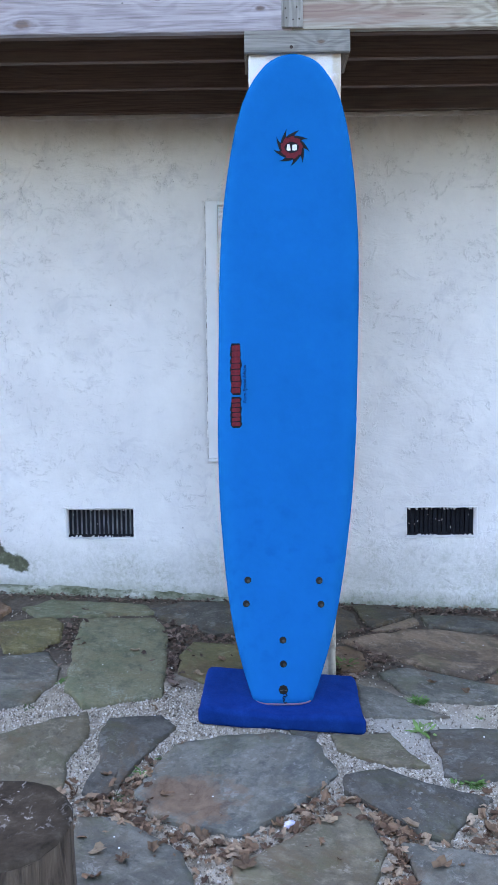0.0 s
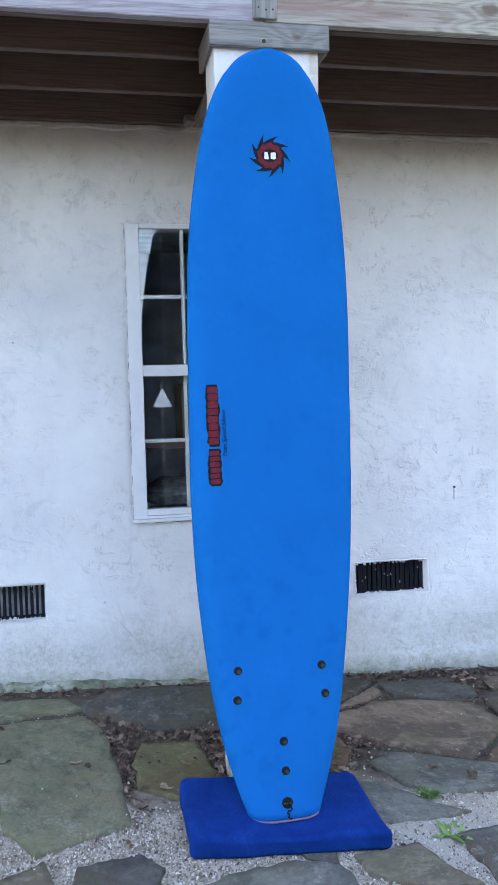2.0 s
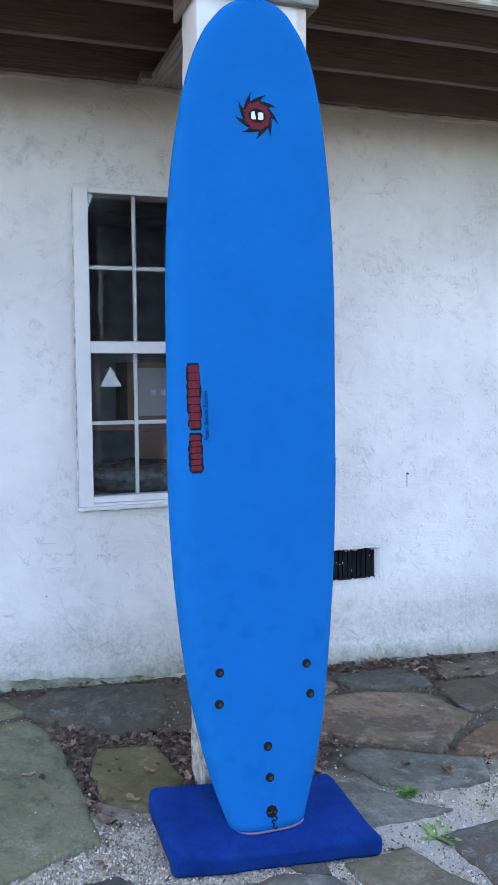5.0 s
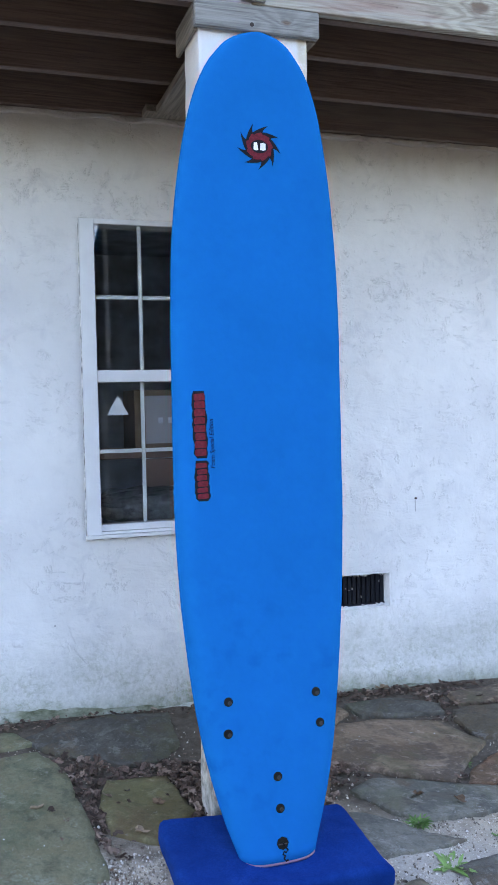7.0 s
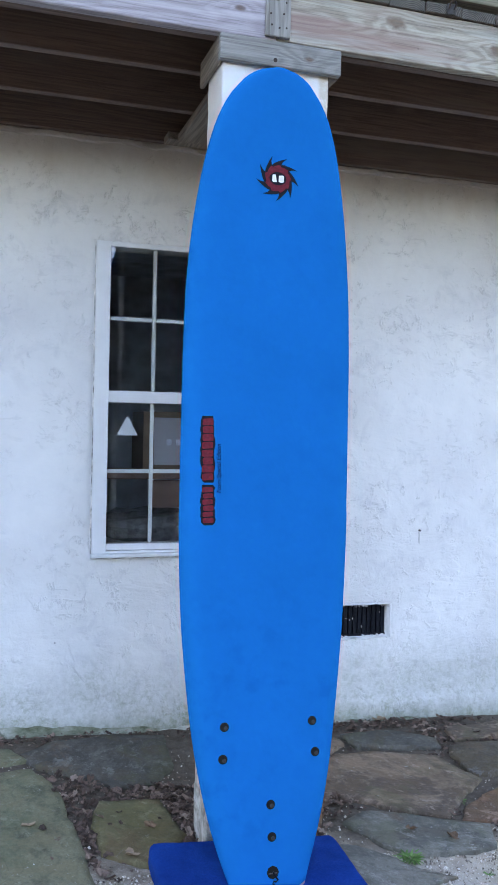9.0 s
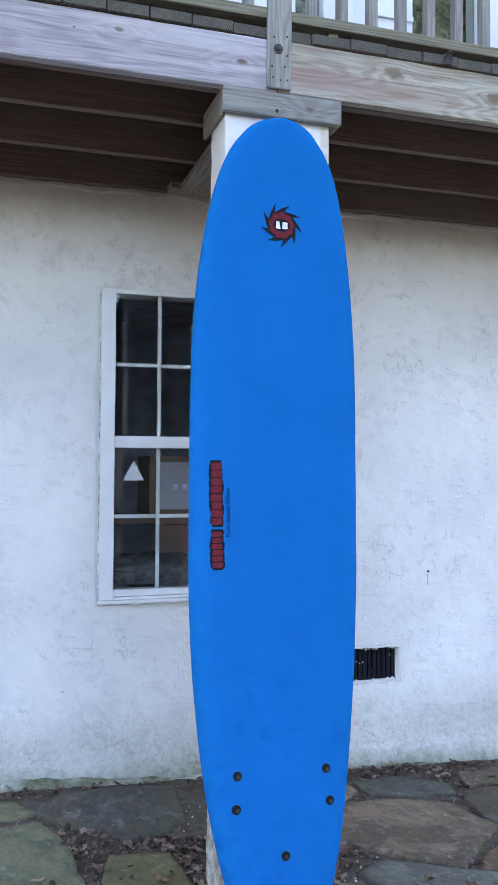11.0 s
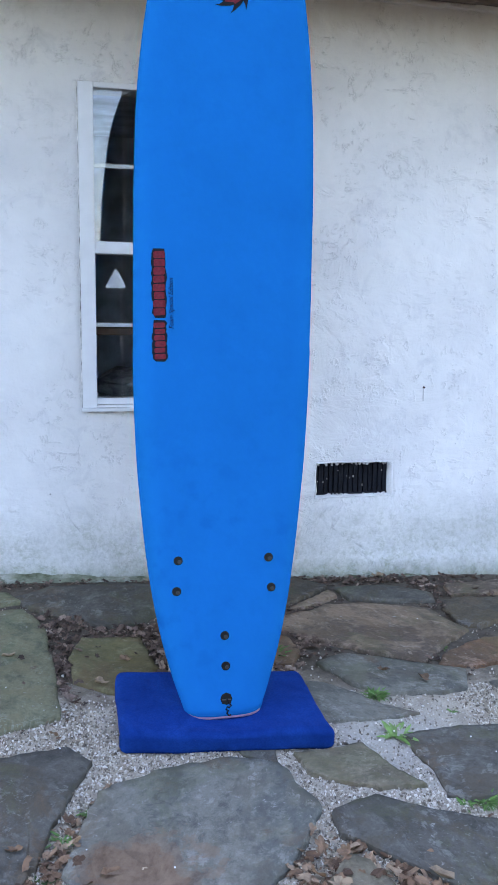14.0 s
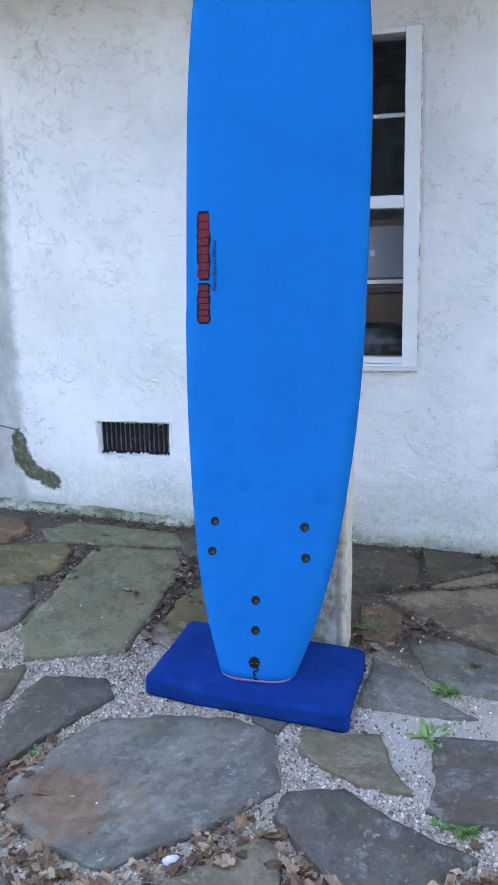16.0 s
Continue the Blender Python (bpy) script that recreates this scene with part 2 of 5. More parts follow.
def end_grain(name, light, dark):
    """Sawn ends of boards, each with arcs of growth rings about a heart of its own."""
    k = Mat(name)
    gen = k.t.nodes.new("ShaderNodeTexCoord").outputs["Generated"]
    heart = k.node("ShaderNodeCombineXYZ", {0: k.math("MULTIPLY", k.math("ADD", k.random(), 0.1), -0.11), 2: k.math("ADD", k.math("MULTIPLY", k.random(), 0.03), 0.012)}).outputs[0]
    v = k.node("ShaderNodeMapping", {"Vector": gen, "Scale": (0.14, 0.0, 0.037)})
    k.t.links.new(heart, v.inputs["Location"])
    ring = k.node("ShaderNodeTexWave", {"Vector": v.outputs["Vector"], "Scale": 46.0, "Distortion": 1.6, "Detail": 3.0, "Detail Scale": 3.0}, wave_type="RINGS", rings_direction="SPHERICAL").outputs["Fac"]
    fine = k.noise(60, 5, 0.7)
    col = k.mix(ring, dark, light)
    col = k.mix(k.ramp(k.noise(9, 4), (0.45, 0.0), (0.65, 0.5)), col, tuple(0.5 * c for c in light))
    col = k.mix(k.ramp(fine, (0.45, 0.0), (0.75, 0.6)), col, tuple(c * 0.4 for c in dark))
    return k.done(col, 0.9, k.bump(ring, 0.3, 0.003), spec=0.2)


def slate(name, base, second, amount=0.5, stain=None):
    k = Mat(name)
    base, second = [(c[0] * 1.18, c[1] * 1.13, c[2] * 1.01) for c in (base, second)]
    r = k.random()
    shift = k.node("ShaderNodeCombineXYZ", {0: k.math("MULTIPLY", r, 23.0), 1: k.math("MULTIPLY", r, 9.0)}).outputs[0]
    v = k.at((1, 1, 1), shift)
    turned = k.node("ShaderNodeVectorRotate", {"Vector": v, "Angle": k.math("MULTIPLY", r, 6.3)}).outputs["Vector"]
    bands = k.node("ShaderNodeMapping", {"Vector": turned, "Scale": (1.0, 1.3, 1.0)}).outputs["Vector"]
    big = k.noise(2.6, 5, 0.6, v, 0.7)
    mid = k.noise(8, 8, 0.74, bands, 0.25)
    fine = k.noise(85, 5, 0.75, v)
    col = k.mix(k.ramp(big, (0.44, 0.0), (0.51, amount)), base, second)
    col = k.mix(k.ramp(mid, (0.37, 0.75), (0.50, 0.0)), col, tuple(c * 0.42 for c in base))
    mottle = k.noise(19, 8, 0.78, bands, 0.4)
    col = k.mix(k.ramp(mottle, (0.36, 0.60), (0.47, 0.0)), col, tuple(c * 0.45 for c in second))
    col = k.mix(k.ramp(mottle, (0.53, 0.0), (0.63, 0.45)), col, tuple(min(0.5, 0.05 + c * 1.35) for c in base))
    film = k.ramp(k.noise(5.5, 6, 0.7, v, 0.9), (0.50, 0.0), (0.58, 0.55))
    col = k.mix(film, col, tuple(0.75 * c + d for c, d in zip(second, (0.040, 0.022, 0.004))))
    pale = k.math("MULTIPLY", k.ramp(k.noise(12, 9, 0.78, bands, 0.35), (0.55, 0.0), (0.575, 1.0)), k.ramp(k.noise(4, 4, 0.6, v), (0.46, 0.0), (0.58, 0.70)))
    col = k.mix(pale, col, tuple(min(0.5, 0.09 + c * 1.15) for c in base))
    # olive growth and brown iron stains in patches
    col = k.mix(k.math("MULTIPLY", k.ramp(k.noise(3.1, 6, 0.7, turned, 0.5), (0.53, 0.0), (0.60, 0.42)), k.ramp(fine, (0.35, 0.5), (0.6, 1.0))), col, (0.105, 0.110, 0.050))
    col = k.mix(k.ramp(k.noise(2.3, 7, 0.72, bands, 0.6), (0.57, 0.0), (0.62, 0.40)), col, (0.150, 0.092, 0.050))
    col = k.mix(k.ramp(fine, (0.36, 0.40), (0.54, 0.0)), col, tuple(c * 0.6 for c in base))
    chalk = k.math("MULTIPLY", k.ramp(k.noise(48, 6, 0.75, v, 0.6), (0.60, 0.0), (0.66, 1.0)), k.ramp(k.noise(6, 3, 0.5, v), (0.50, 0.0), (0.62, 0.6)))
    col = k.mix(chalk, col, (0.44, 0.43, 0.40))
    vein = k.math("ABSOLUTE", k.math("SUBTRACT", k.noise(3.0, 4, 0.55, v, 0.4), 0.5))
    vein = k.math("MULTIPLY", k.ramp(vein, (0.002, 1.0), (0.007, 0.0)), k.ramp(k.noise(5, 3, 0.6, v), (0.52, 0.0), (0.60, 0.35)))
    col = k.mix(vein, col, tuple(c * 0.3 for c in base))
    if stain:
        d = k.node("ShaderNodeVectorMath", {0: k.co, 1: stain[0]}, operation="DISTANCE").outputs["Value"]
        d = k.math("ADD", d, k.math("MULTIPLY", k.noise(6, 7, 0.7), 0.46))
        col = k.mix(k.ramp(d, (stain[1] - 0.05, 0.9), (stain[1] - 0.045, 0.62), (stain[1], 0.45), (stain[1] + 0.012, 0.0)), col, k.mix(k.ramp(mid, (0.35, 0.0), (0.6, 1.0)), (0.125, 0.074, 0.044), (0.25, 0.165, 0.105)))
    # flaked layers, each with a dark riser
    layer = k.math("MULTIPLY", k.noise(1.9, 3, 0.55, bands, 0.7), 7.0)
    layer = k.math("FRACT", layer)
    riser = k.math("MULTIPLY", k.ramp(layer, (0.0, 1.0), (0.10, 0.0)), k.ramp(k.noise(3.5, 3, 0.6, v), (0.46, 0.0), (0.56, 0.22)))
    col = k.mix(riser, col, tuple(c * 0.28 for c in base))
    n = k.bump(big, 0.40, 0.02)
    n = k.bump(layer, 0.12, 0.004, n)
    n = k.bump(mid, 0.8, 0.010, n)
    n = k.bump(mottle, 0.6, 0.005, n)
    n = k.bump(fine, 0.35, 0.002, n)
    return k.done(col, k.ramp(mid, (0.3, 0.62), (0.7, 0.85)), n, spec=0.18)


def dirt():
    k = Mat("gravelly_soil")
    big, mid, fine = k.noise(1.7, 4), k.noise(14, 5, 0.65), k.noise(120, 4, 0.7)
    x, y, z = k.xyz()
    col = k.mix(k.ramp(mid, (0.35, 0.0), (0.65, 1.0)), (0.30, 0.24, 0.17), (0.54, 0.455, 0.345))
    grit = k.ramp(k.voro(130, None, "F1"), (0.18, 1.0), (0.42, 0.0))
    col = k.mix(k.math("MULTIPLY", grit, k.ramp(mid, (0.36, 0.25), (0.6, 0.8))), col, (0.62, 0.55, 0.45))
    humus = k.math("ADD", y, k.math("MULTIPLY", k.math("SUBTRACT", k.noise(4, 5, 0.65), 0.5), 0.9))
    col = k.mix(k.ramp(k.math("SUBTRACT", humus, 3.4), (0.10, 0.0), (0.40, 0.85)), col, k.ramp(k.noise(30, 5, 0.7), (0.35, (0.024, 0.018, 0.013)), (0.65, (0.085, 0.064, 0.046))))
    # pale sand washed out right of the cushion
    d = k.node("ShaderNodeVectorMath", {0: k.co, 1: (0.62, 3.22, 0.0)}, operation="DISTANCE").outputs["Value"]
    d = k.math("ADD", d, k.math("MULTIPLY", k.noise(8, 5, 0.6), 0.22))
    col = k.mix(k.ramp(d, (0.30, 0.8), (0.58, 0.0)), col, k.ramp(fine, (0.3, (0.34, 0.305, 0.255)), (0.7, (0.52, 0.475, 0.41))))
    # unseen ground beside the paving, darkened to cut the light it bounces
    side = k.math("SUBTRACT", k.math("ABSOLUTE", k.math("SUBTRACT", x, 0.1)), k.math("MULTIPLY", k.noise(1.4, 6, 0.7), 1.8))
    col = k.mix(k.ramp(k.math("MULTIPLY", side, 0.4), (0.36, 0.0), (0.50, 1.0)), col, k.ramp(k.noise(9, 6, 0.75), (0.36, (0.040, 0.036, 0.028)), (0.52, (0.10, 0.092, 0.072)), (0.68, (0.17, 0.155, 0.125))))
    # thin grass and old leaves out in the yard, toned for warm bounced light
    yard = k.math("ADD", y, k.math("MULTIPLY", k.noise(1.5, 5, 0.65), 1.2))
    col = k.mix(k.ramp(k.math("ADD", k.math("MULTIPLY", yard, 0.25), 0.5), (0.80, 1.0), (1.0, 0.0)), col, k.ramp(k.noise(22, 6, 0.75), (0.35, (0.035, 0.030, 0.016)), (0.55, (0.085, 0.068, 0.037)), (0.7, (0.15, 0.115, 0.068))))
    n = k.bump(mid, 0.5, 0.02)
    n = k.bump(grit, 0.6, 0.006, n)
    return k.done(col, 0.92, k.bump(fine, 0.5, 0.003, n), spec=0.2)


def pebble():
    k = Mat("crushed_shell_gravel")
    r = k.island()
    col = k.ramp(r, (0.0, (0.11, 0.085, 0.060)), (0.30, (0.28, 0.225, 0.165)), (0.60, (0.49, 0.42, 0.33)), (0.85, (0.72, 0.65, 0.54)), (1.0, (0.85, 0.80, 0.70)))
    n = k.noise(160, 3)
    return k.done(k.mix(k.ramp(n, (0.3, 0.4), (0.6, 0.0)), col, (0.12, 0.11, 0.1)), 0.8, k.bump(n, 0.3, 0.001), spec=0.3)


def leaf(name, stops, island=True):
    k = Mat(name)
    r = k.island() if island else k.random()
    col = k.ramp(r, *stops)
    n = k.noise(45, 5, 0.65)
    col = k.mix(k.ramp(n, (0.35, 0.40), (0.55, 0.0)), col, (0.05, 0.032, 0.021))
    return k.done(col, 0.75, k.bump(n, 0.4, 0.002), spec=0.3)


def foam():
    k = Mat("blue_soft_foam")
    big, fine = k.noise(3.5, 5, 0.6), k.noise(700, 3, 0.6)
    dent = k.noise(11, 3, 0.5, None, 0.3)
    x, y, z = k.xyz()
    # faint darker blotches, strongest towards the tail
    blotch = k.math("MULTIPLY", k.ramp(k.noise(17, 3, 0.5), (0.50, 0.0), (0.66, 1.0)), k.math("MULTIPLY", k.ramp(k.noise(3.2, 3), (0.42, 0.0), (0.56, 0.75)), k.ramp(z, (0.16, 0.2), (0.35, 1.0), (0.95, 0.25))))
    col = k.mix(k.ramp(big, (0.3, 0.0), (0.7, 1.0)), (0.0, 0.134, 0.405), (0.0, 0.146, 0.440))
    col = k.mix(blotch, col, (0.0, 0.108, 0.350))
    n = k.bump(dent, 0.22, 0.006)
    return k.done(col, 0.85, k.bump(fine, 0.06, 0.0006, n), spec=0.0)


def towel():
    k = Mat("royal_blue_plush")
    mid, fine = k.noise(9, 5, 0.6, None, 0.4), k.noise(420, 3, 0.75)
    col = k.mix(k.ramp(mid, (0.3, 0.0), (0.7, 1.0)), (0.003, 0.028, 0.165), (0.007, 0.052, 0.255))
    fluff = k.math("MULTIPLY", k.ramp(k.noise(260, 4, 0.8), (0.66, 0.0), (0.76, 1.0)), k.ramp(k.noise(7, 3), (0.5, 0.0), (0.66, 0.5)))
    col = k.mix(fluff, col, (0.11, 0.14, 0.38))
    pile = k.noise(150, 4, 0.8, k.at((1, 1, 1.6)))
    col = k.mix(k.ramp(pile, (0.42, 0.35), (0.56, 0.0)), col, (0.001, 0.014, 0.110))
    n = k.bump(mid, 0.45, 0.014)
    n = k.bump(pile, 0.45, 0.003, n)
    return k.done(col, 0.95, k.bump(fine, 0.8, 0.003, n), spec=0.05)


def bark():
    k = Mat("dark_bark")
    v = k.at((9, 9, 1.6))
    n = k.noise(2.4, 6, 0.65, v, 0.8)
    col = k.ramp(n, (0.32, (0.028, 0.021, 0.016)), (0.50, (0.10, 0.076, 0.058)), (0.62, (0.15, 0.120, 0.088)), (0.72, (0.30, 0.25, 0.19)))
    return k.done(col, 0.92, k.bump(n, 0.9, 0.02), spec=0.2)


def stump_cut():
    k = Mat("weathered_cut_wood")
    v = k.at((1, 1, 1), k.node("ShaderNodeCombineXYZ", {0: 0.6, 1: -1.72}).outputs[0])
    ring = k.node("ShaderNodeTexWave", {"Vector": v, "Scale": 18.0, "Distortion": 2.0, "Detail": 4.0, "Detail Scale": 2.0}, wave_type="RINGS", rings_direction="Z").outputs["Fac"]
    col = k.mix(k.math("MULTIPLY", ring, 0.35), k.ramp(k.noise(13, 6, 0.72), (0.36, (0.020, 0.015, 0.010)), (0.52, (0.050, 0.038, 0.026)), (0.66, (0.095, 0.076, 0.054))), (0.055, 0.041, 0.028))
    col = k.mix(k.ramp(k.noise(8, 5, 0.65), (0.35, 0.6), (0.6, 0.0)), col, (0.042, 0.031, 0.021))
    bite = k.math("MULTIPLY", k.ramp(k.noise(34, 6, 0.75, k.at((1.3, 0.8, 1)), 0.8), (0.56, 0.0), (0.60, 1.0)), k.ramp(k.noise(6, 3), (0.44, 0.0), (0.56, 0.9)))
    col = k.mix(bite, col, (0.36, 0.32, 0.29))
    return k.done(col, 0.9, k.bump(k.noise(40, 6, 0.7), 0.6, 0.006, k.bump(ring, 0.03, 0.003)), spec=0.1)


STUCCO = stucco()
def post_paint():
    k = Mat("white_post_paint")
    x, y, z = k.xyz()
    rough, big = k.noise(28, 6, 0.68), k.noise(4, 4)
    col = k.mix(k.ramp(big, (0.5, 0.0), (0.72, 0.5)), (0.80, 0.79, 0.77), (0.60, 0.57, 0.50))
    mould = k.math("ADD", z, k.math("MULTIPLY", k.math("SUBTRACT", k.noise(7, 6, 0.7), 0.5), 1.5))
    col = k.mix(k.ramp(mould, (0.10, 0.92), (0.95, 0.0)), col, k.ramp(rough, (0.35, (0.13, 0.13, 0.11)), (0.62, (0.42, 0.41, 0.37))))
    streak = k.noise(3.0, 6, 0.7, k.at((9, 9, 0.9)), 0.4)
    col = k.mix(k.math("MULTIPLY", k.ramp(streak, (0.50, 0.0), (0.60, 0.7)), k.ramp(mould, (0.2, 1.0), (1.6, 0.0))), col, (0.20, 0.195, 0.165))
    # warm light on the east face, painted into it as cream
    col = k.mix(k.math("MULTIPLY", k.ramp(x, (0.292, 0.0), (0.306, 0.8)), k.ramp(rough, (0.34, 0.2), (0.5, 1.0))), col, (0.62, 0.54, 0.40))
    return k.done(col, 0.85, k.bump(k.noise(9, 5, 0.6), 0.4, 0.012, k.bump(rough, 0.6, 0.006)), spec=0.25)


PAINT = post_paint()
VINYL = plain("white_vinyl", (0.76, 0.77, 0.78), 0.42, 0.05, 9)
BEAM_L = wood("silvered_beam", (0.45, 0.415, 0.43), (0.25, 0.215, 0.225), "x", ((0.0, 2.870, 0.012), (-0.98, 2.820, 0.022), (-0.42, 2.915, 0.010)), stain=(0.31, 0.245, 0.24), wash=(0.58, 0.55, 0.57))
BEAM_R = wood("knotty_beam", (0.47, 0.43, 0.345), (0.215, 0.175, 0.13), "x", ((0.578, 2.912, 0.024), (0.999, 2.877, 0.026), (1.52, 2.90, 0.020)), stain=(0.30, 0.185, 0.160), wash=(0.50, 0.51, 0.44))
CAPW = wood("grey_trim_board", (0.31, 0.30, 0.27), (0.16, 0.155, 0.14), "x", ((0.25, 2.735, 0.010),))
JOIST = wood("brown_joist", (0.200, 0.143, 0.118), (0.125, 0.086, 0.072), "x", stain=(0.20, 0.165, 0.14))
UNDER = wood("shaded_deck_board", (0.22, 0.18, 0.155), (0.12, 0.10, 0.085), "y")
DECKEND = end_grain("deck_end_grain", (0.165, 0.150, 0.125), (0.070, 0.062, 0.050))
RAILW = wood("mossy_rail", (0.24, 0.215, 0.155), (0.13, 0.12, 0.08), "x", stain=(0.15, 0.16, 0.08))
BALUW = wood("grey_baluster", (0.31, 0.295, 0.265), (0.19, 0.18, 0.16), "z")
STUBW = wood("grey_rail_post", (0.33, 0.315, 0.285), (0.18, 0.17, 0.15), "z")
CROSSW = wood("grey_cross_beam", (0.30, 0.26, 0.22), (0.17, 0.14, 0.115), "y")
STEEL = plain("dull_bolt_steel", (0.075, 0.07, 0.065), 0.6, 0.3, 90, metal=0.8)
SCREW_GLINT = plain("screw_glint", (0.026, 0.025, 0.024), 0.5, 0.4, 300, metal=0.3)
RUST = plain("rusty_nail", (0.045, 0.03, 0.022), 0.8, 0.3, 200)
BLACK = plain("black_plastic", (0.0035, 0.0035, 0.004), 0.4, 0.2, 200, spec=0.2)
VENTM = plain("black_grille", (0.009, 0.010, 0.014), 0.7, 0.4, 60, spec=0.15)
DARK = plain("dark_interior", (0.62, 0.66, 0.75), 0.9, 0.3, 6)
CARD = plain("brown_cardboard", (0.19, 0.13, 0.085), 0.9, 0.15, 12)
PAPER = plain("white_paper", (0.42, 0.41, 0.45), 0.8, 0.06, 15)
LITGAP = plain("lit_gap_grey", (0.34, 0.35, 0.36), 0.45, 0.4, 14)
FILM = plain("dusty_clear_film", (0.13, 0.135, 0.14), 0.3, 0.8, 22, bump=0.5)
FOAM = foam()
TOWEL = towel()
PINK = plain("pink_tail_edge", (0.20, 0.12, 0.18), 0.5, 0.1, 60)
P_RED = plain("dull_red_print", (0.145, 0.013, 0.022), 0.6, 0.3, 120, spec=0.15)
P_DARK = plain("black_print", (0.004, 0.005, 0.009), 0.6, 0.2, 120, spec=0.15)
P_NAVY = plain("navy_print", (0.004, 0.010, 0.045), 0.6, 0.2, 120, spec=0.1)
STICKER = plain("white_sticker", (0.52, 0.55, 0.57), 0.5, 0.05, 60)
P_WHITE = plain("white_print", (0.80, 0.80, 0.80), 0.5, 0.04, 120)
SOIL = dirt()
GRAVEL = pebble()
LITTER = leaf("dry_brown_leaf", ((0.0, (0.07, 0.038, 0.023)), (0.30, (0.155, 0.086, 0.048)), (0.60, (0.25, 0.150, 0.088)), (0.88, (0.36, 0.245, 0.155)), (1.0, (0.50, 0.38, 0.26))))
DAMP = leaf("damp_dark_leaf", ((0.0, (0.045, 0.029, 0.021)), (0.40, (0.105, 0.066, 0.047)), (0.75, (0.175, 0.113, 0.082)), (1.0, (0.34, 0.25, 0.19))))
LEAF1 = leaf("single_dry_leaf", ((0.0, (0.13, 0.078, 0.044)), (0.6, (0.21, 0.130, 0.074)), (1.0, (0.32, 0.235, 0.15))), False)
WEED = leaf("fresh_weed_green", ((0.0, (0.07, 0.16, 0.03)), (1.0, (0.17, 0.30, 0.08))))
WEED_LEAF = leaf("bright_weed_leaf", ((0.0, (0.15, 0.27, 0.06)), (1.0, (0.27, 0.42, 0.13))), False)
MOSS = leaf("dark_moss", ((0.0, (0.03, 0.06, 0.015)), (1.0, (0.07, 0.12, 0.03))))
WOODS = leaf("woods_foliage", ((0.0, (0.020, 0.019, 0.012)), (0.5, (0.045, 0.038, 0.025)), (1.0, (0.085, 0.066, 0.044))))
BARK, CUT = bark(), stump_cut()


def footing():
    k = Mat("mossy_footing")
    n = k.noise(22, 6, 0.7)
    col = k.ramp(k.noise(5, 5, 0.65, k.at((1, 1, 2.5))), (0.34, (0.10, 0.11, 0.065)), (0.48, (0.24, 0.25, 0.18)), (0.64, (0.46, 0.46, 0.40)))
    return k.done(k.mix(k.ramp(n, (0.38, 0.75), (0.50, 0.0)), col, (0.075, 0.080, 0.042)), 0.92, k.bump(n, 0.8, 0.012), spec=0.2)


FOOTING = footing()
SIDING = plain("white_siding", (0.74, 0.75, 0.77), 0.6, 0.05, 3)
ROOFM = plain("grey_roof_shingle", (0.10, 0.10, 0.105), 0.9, 0.3, 30)
GLASS = Mat("window_glass")
GLASS.put(GLASS.b.inputs["Transmission Weight"], 1.0)
GLASS.put(GLASS.b.inputs["IOR"], 1.46)
GLASS = GLASS.done((0.93, 0.96, 0.95), 0.0)
DULLGLASS = Mat("dull_door_glass")
DULLGLASS.put(DULLGLASS.b.inputs["Transmission Weight"], 1.0)
DULLGLASS.put(DULLGLASS.b.inputs["IOR"], 1.25)
DULLGLASS = DULLGLASS.done((0.85, 0.88, 0.84), 0.0)
SLICK = plain("black_slick_skin", (0.050, 0.052, 0.062), 0.5, 0.2, 20)
POST_REAR = plain("darkened_post_rear", (0.30, 0.30, 0.32), 0.9, 0.3, 14)
# greenery reflected in the door panes, painted on a sheet behind them
LEAF_REFLECTION = Mat("painted_leaf_reflection")
LEAF_REFLECTION = LEAF_REFLECTION.done(LEAF_REFLECTION.ramp(LEAF_REFLECTION.noise(16, 6, 0.7, None, 0.6), (0.36, (0.03, 0.032, 0.022)), (0.50, (0.11, 0.115, 0.06)), (0.60, (0.26, 0.25, 0.15)), (0.68, (0.10, 0.09, 0.06))), 0.9)
SLATES = {
    "green": slate("green_grey_slate", (0.134, 0.145, 0.096), (0.178, 0.172, 0.115), 0.9),
    "olive": slate("olive_slate", (0.170, 0.147, 0.070), (0.118, 0.106, 0.060), 0.9),
    "blue": slate("blue_grey_slate", (0.170, 0.166, 0.150), (0.098, 0.098, 0.090), 0.9),
    "dark": slate("charcoal_slate", (0.098, 0.094, 0.086), (0.064, 0.062, 0.058), 0.9),
    "patch": slate("rust_patched_slate", (0.168, 0.166, 0.150), (0.105, 0.110, 0.106), 1.0, ((-0.25, 2.70, 0.0), 0.385)),
    "grey": slate("grey_slate", (0.190, 0.164, 0.122), (0.120, 0.106, 0.080), 0.9),
    "tan": slate("tan_sandstone", (0.215, 0.158, 0.118), (0.098, 0.076, 0.062), 1.0),
    "rust": slate("reddish_stone", (0.185, 0.105, 0.066), (0.120, 0.084, 0.060), 0.9),
    "wet": slate("dark_damp_stone", (0.060, 0.053, 0.044), (0.100, 0.084, 0.064), 0.9),
}


# ---- building helpers ----
def part(name, bm, material, parent=None, label="", smooth=False):
    """Link a bmesh as one mesh object, under parent where one is given."""
    me = bpy.data.meshes.new(name)
    bm.to_mesh(me)
    bm.free()
    if smooth:
        me.polygons.foreach_set("use_smooth", [True] * len(me.polygons))
    me.materials.append(material)
    ob = new(name, me)
    if parent is not None:
        adopt(ob, parent)
    if label:
        tagged(ob, label)
    return ob


def adopt(ob, parent):
    ob.parent = parent
    m = parent.matrix_basis.copy()
    if parent.parent is not None:
        m = parent.parent.matrix_basis @ parent.matrix_parent_inverse @ m
    ob.matrix_parent_inverse = m.inverted()


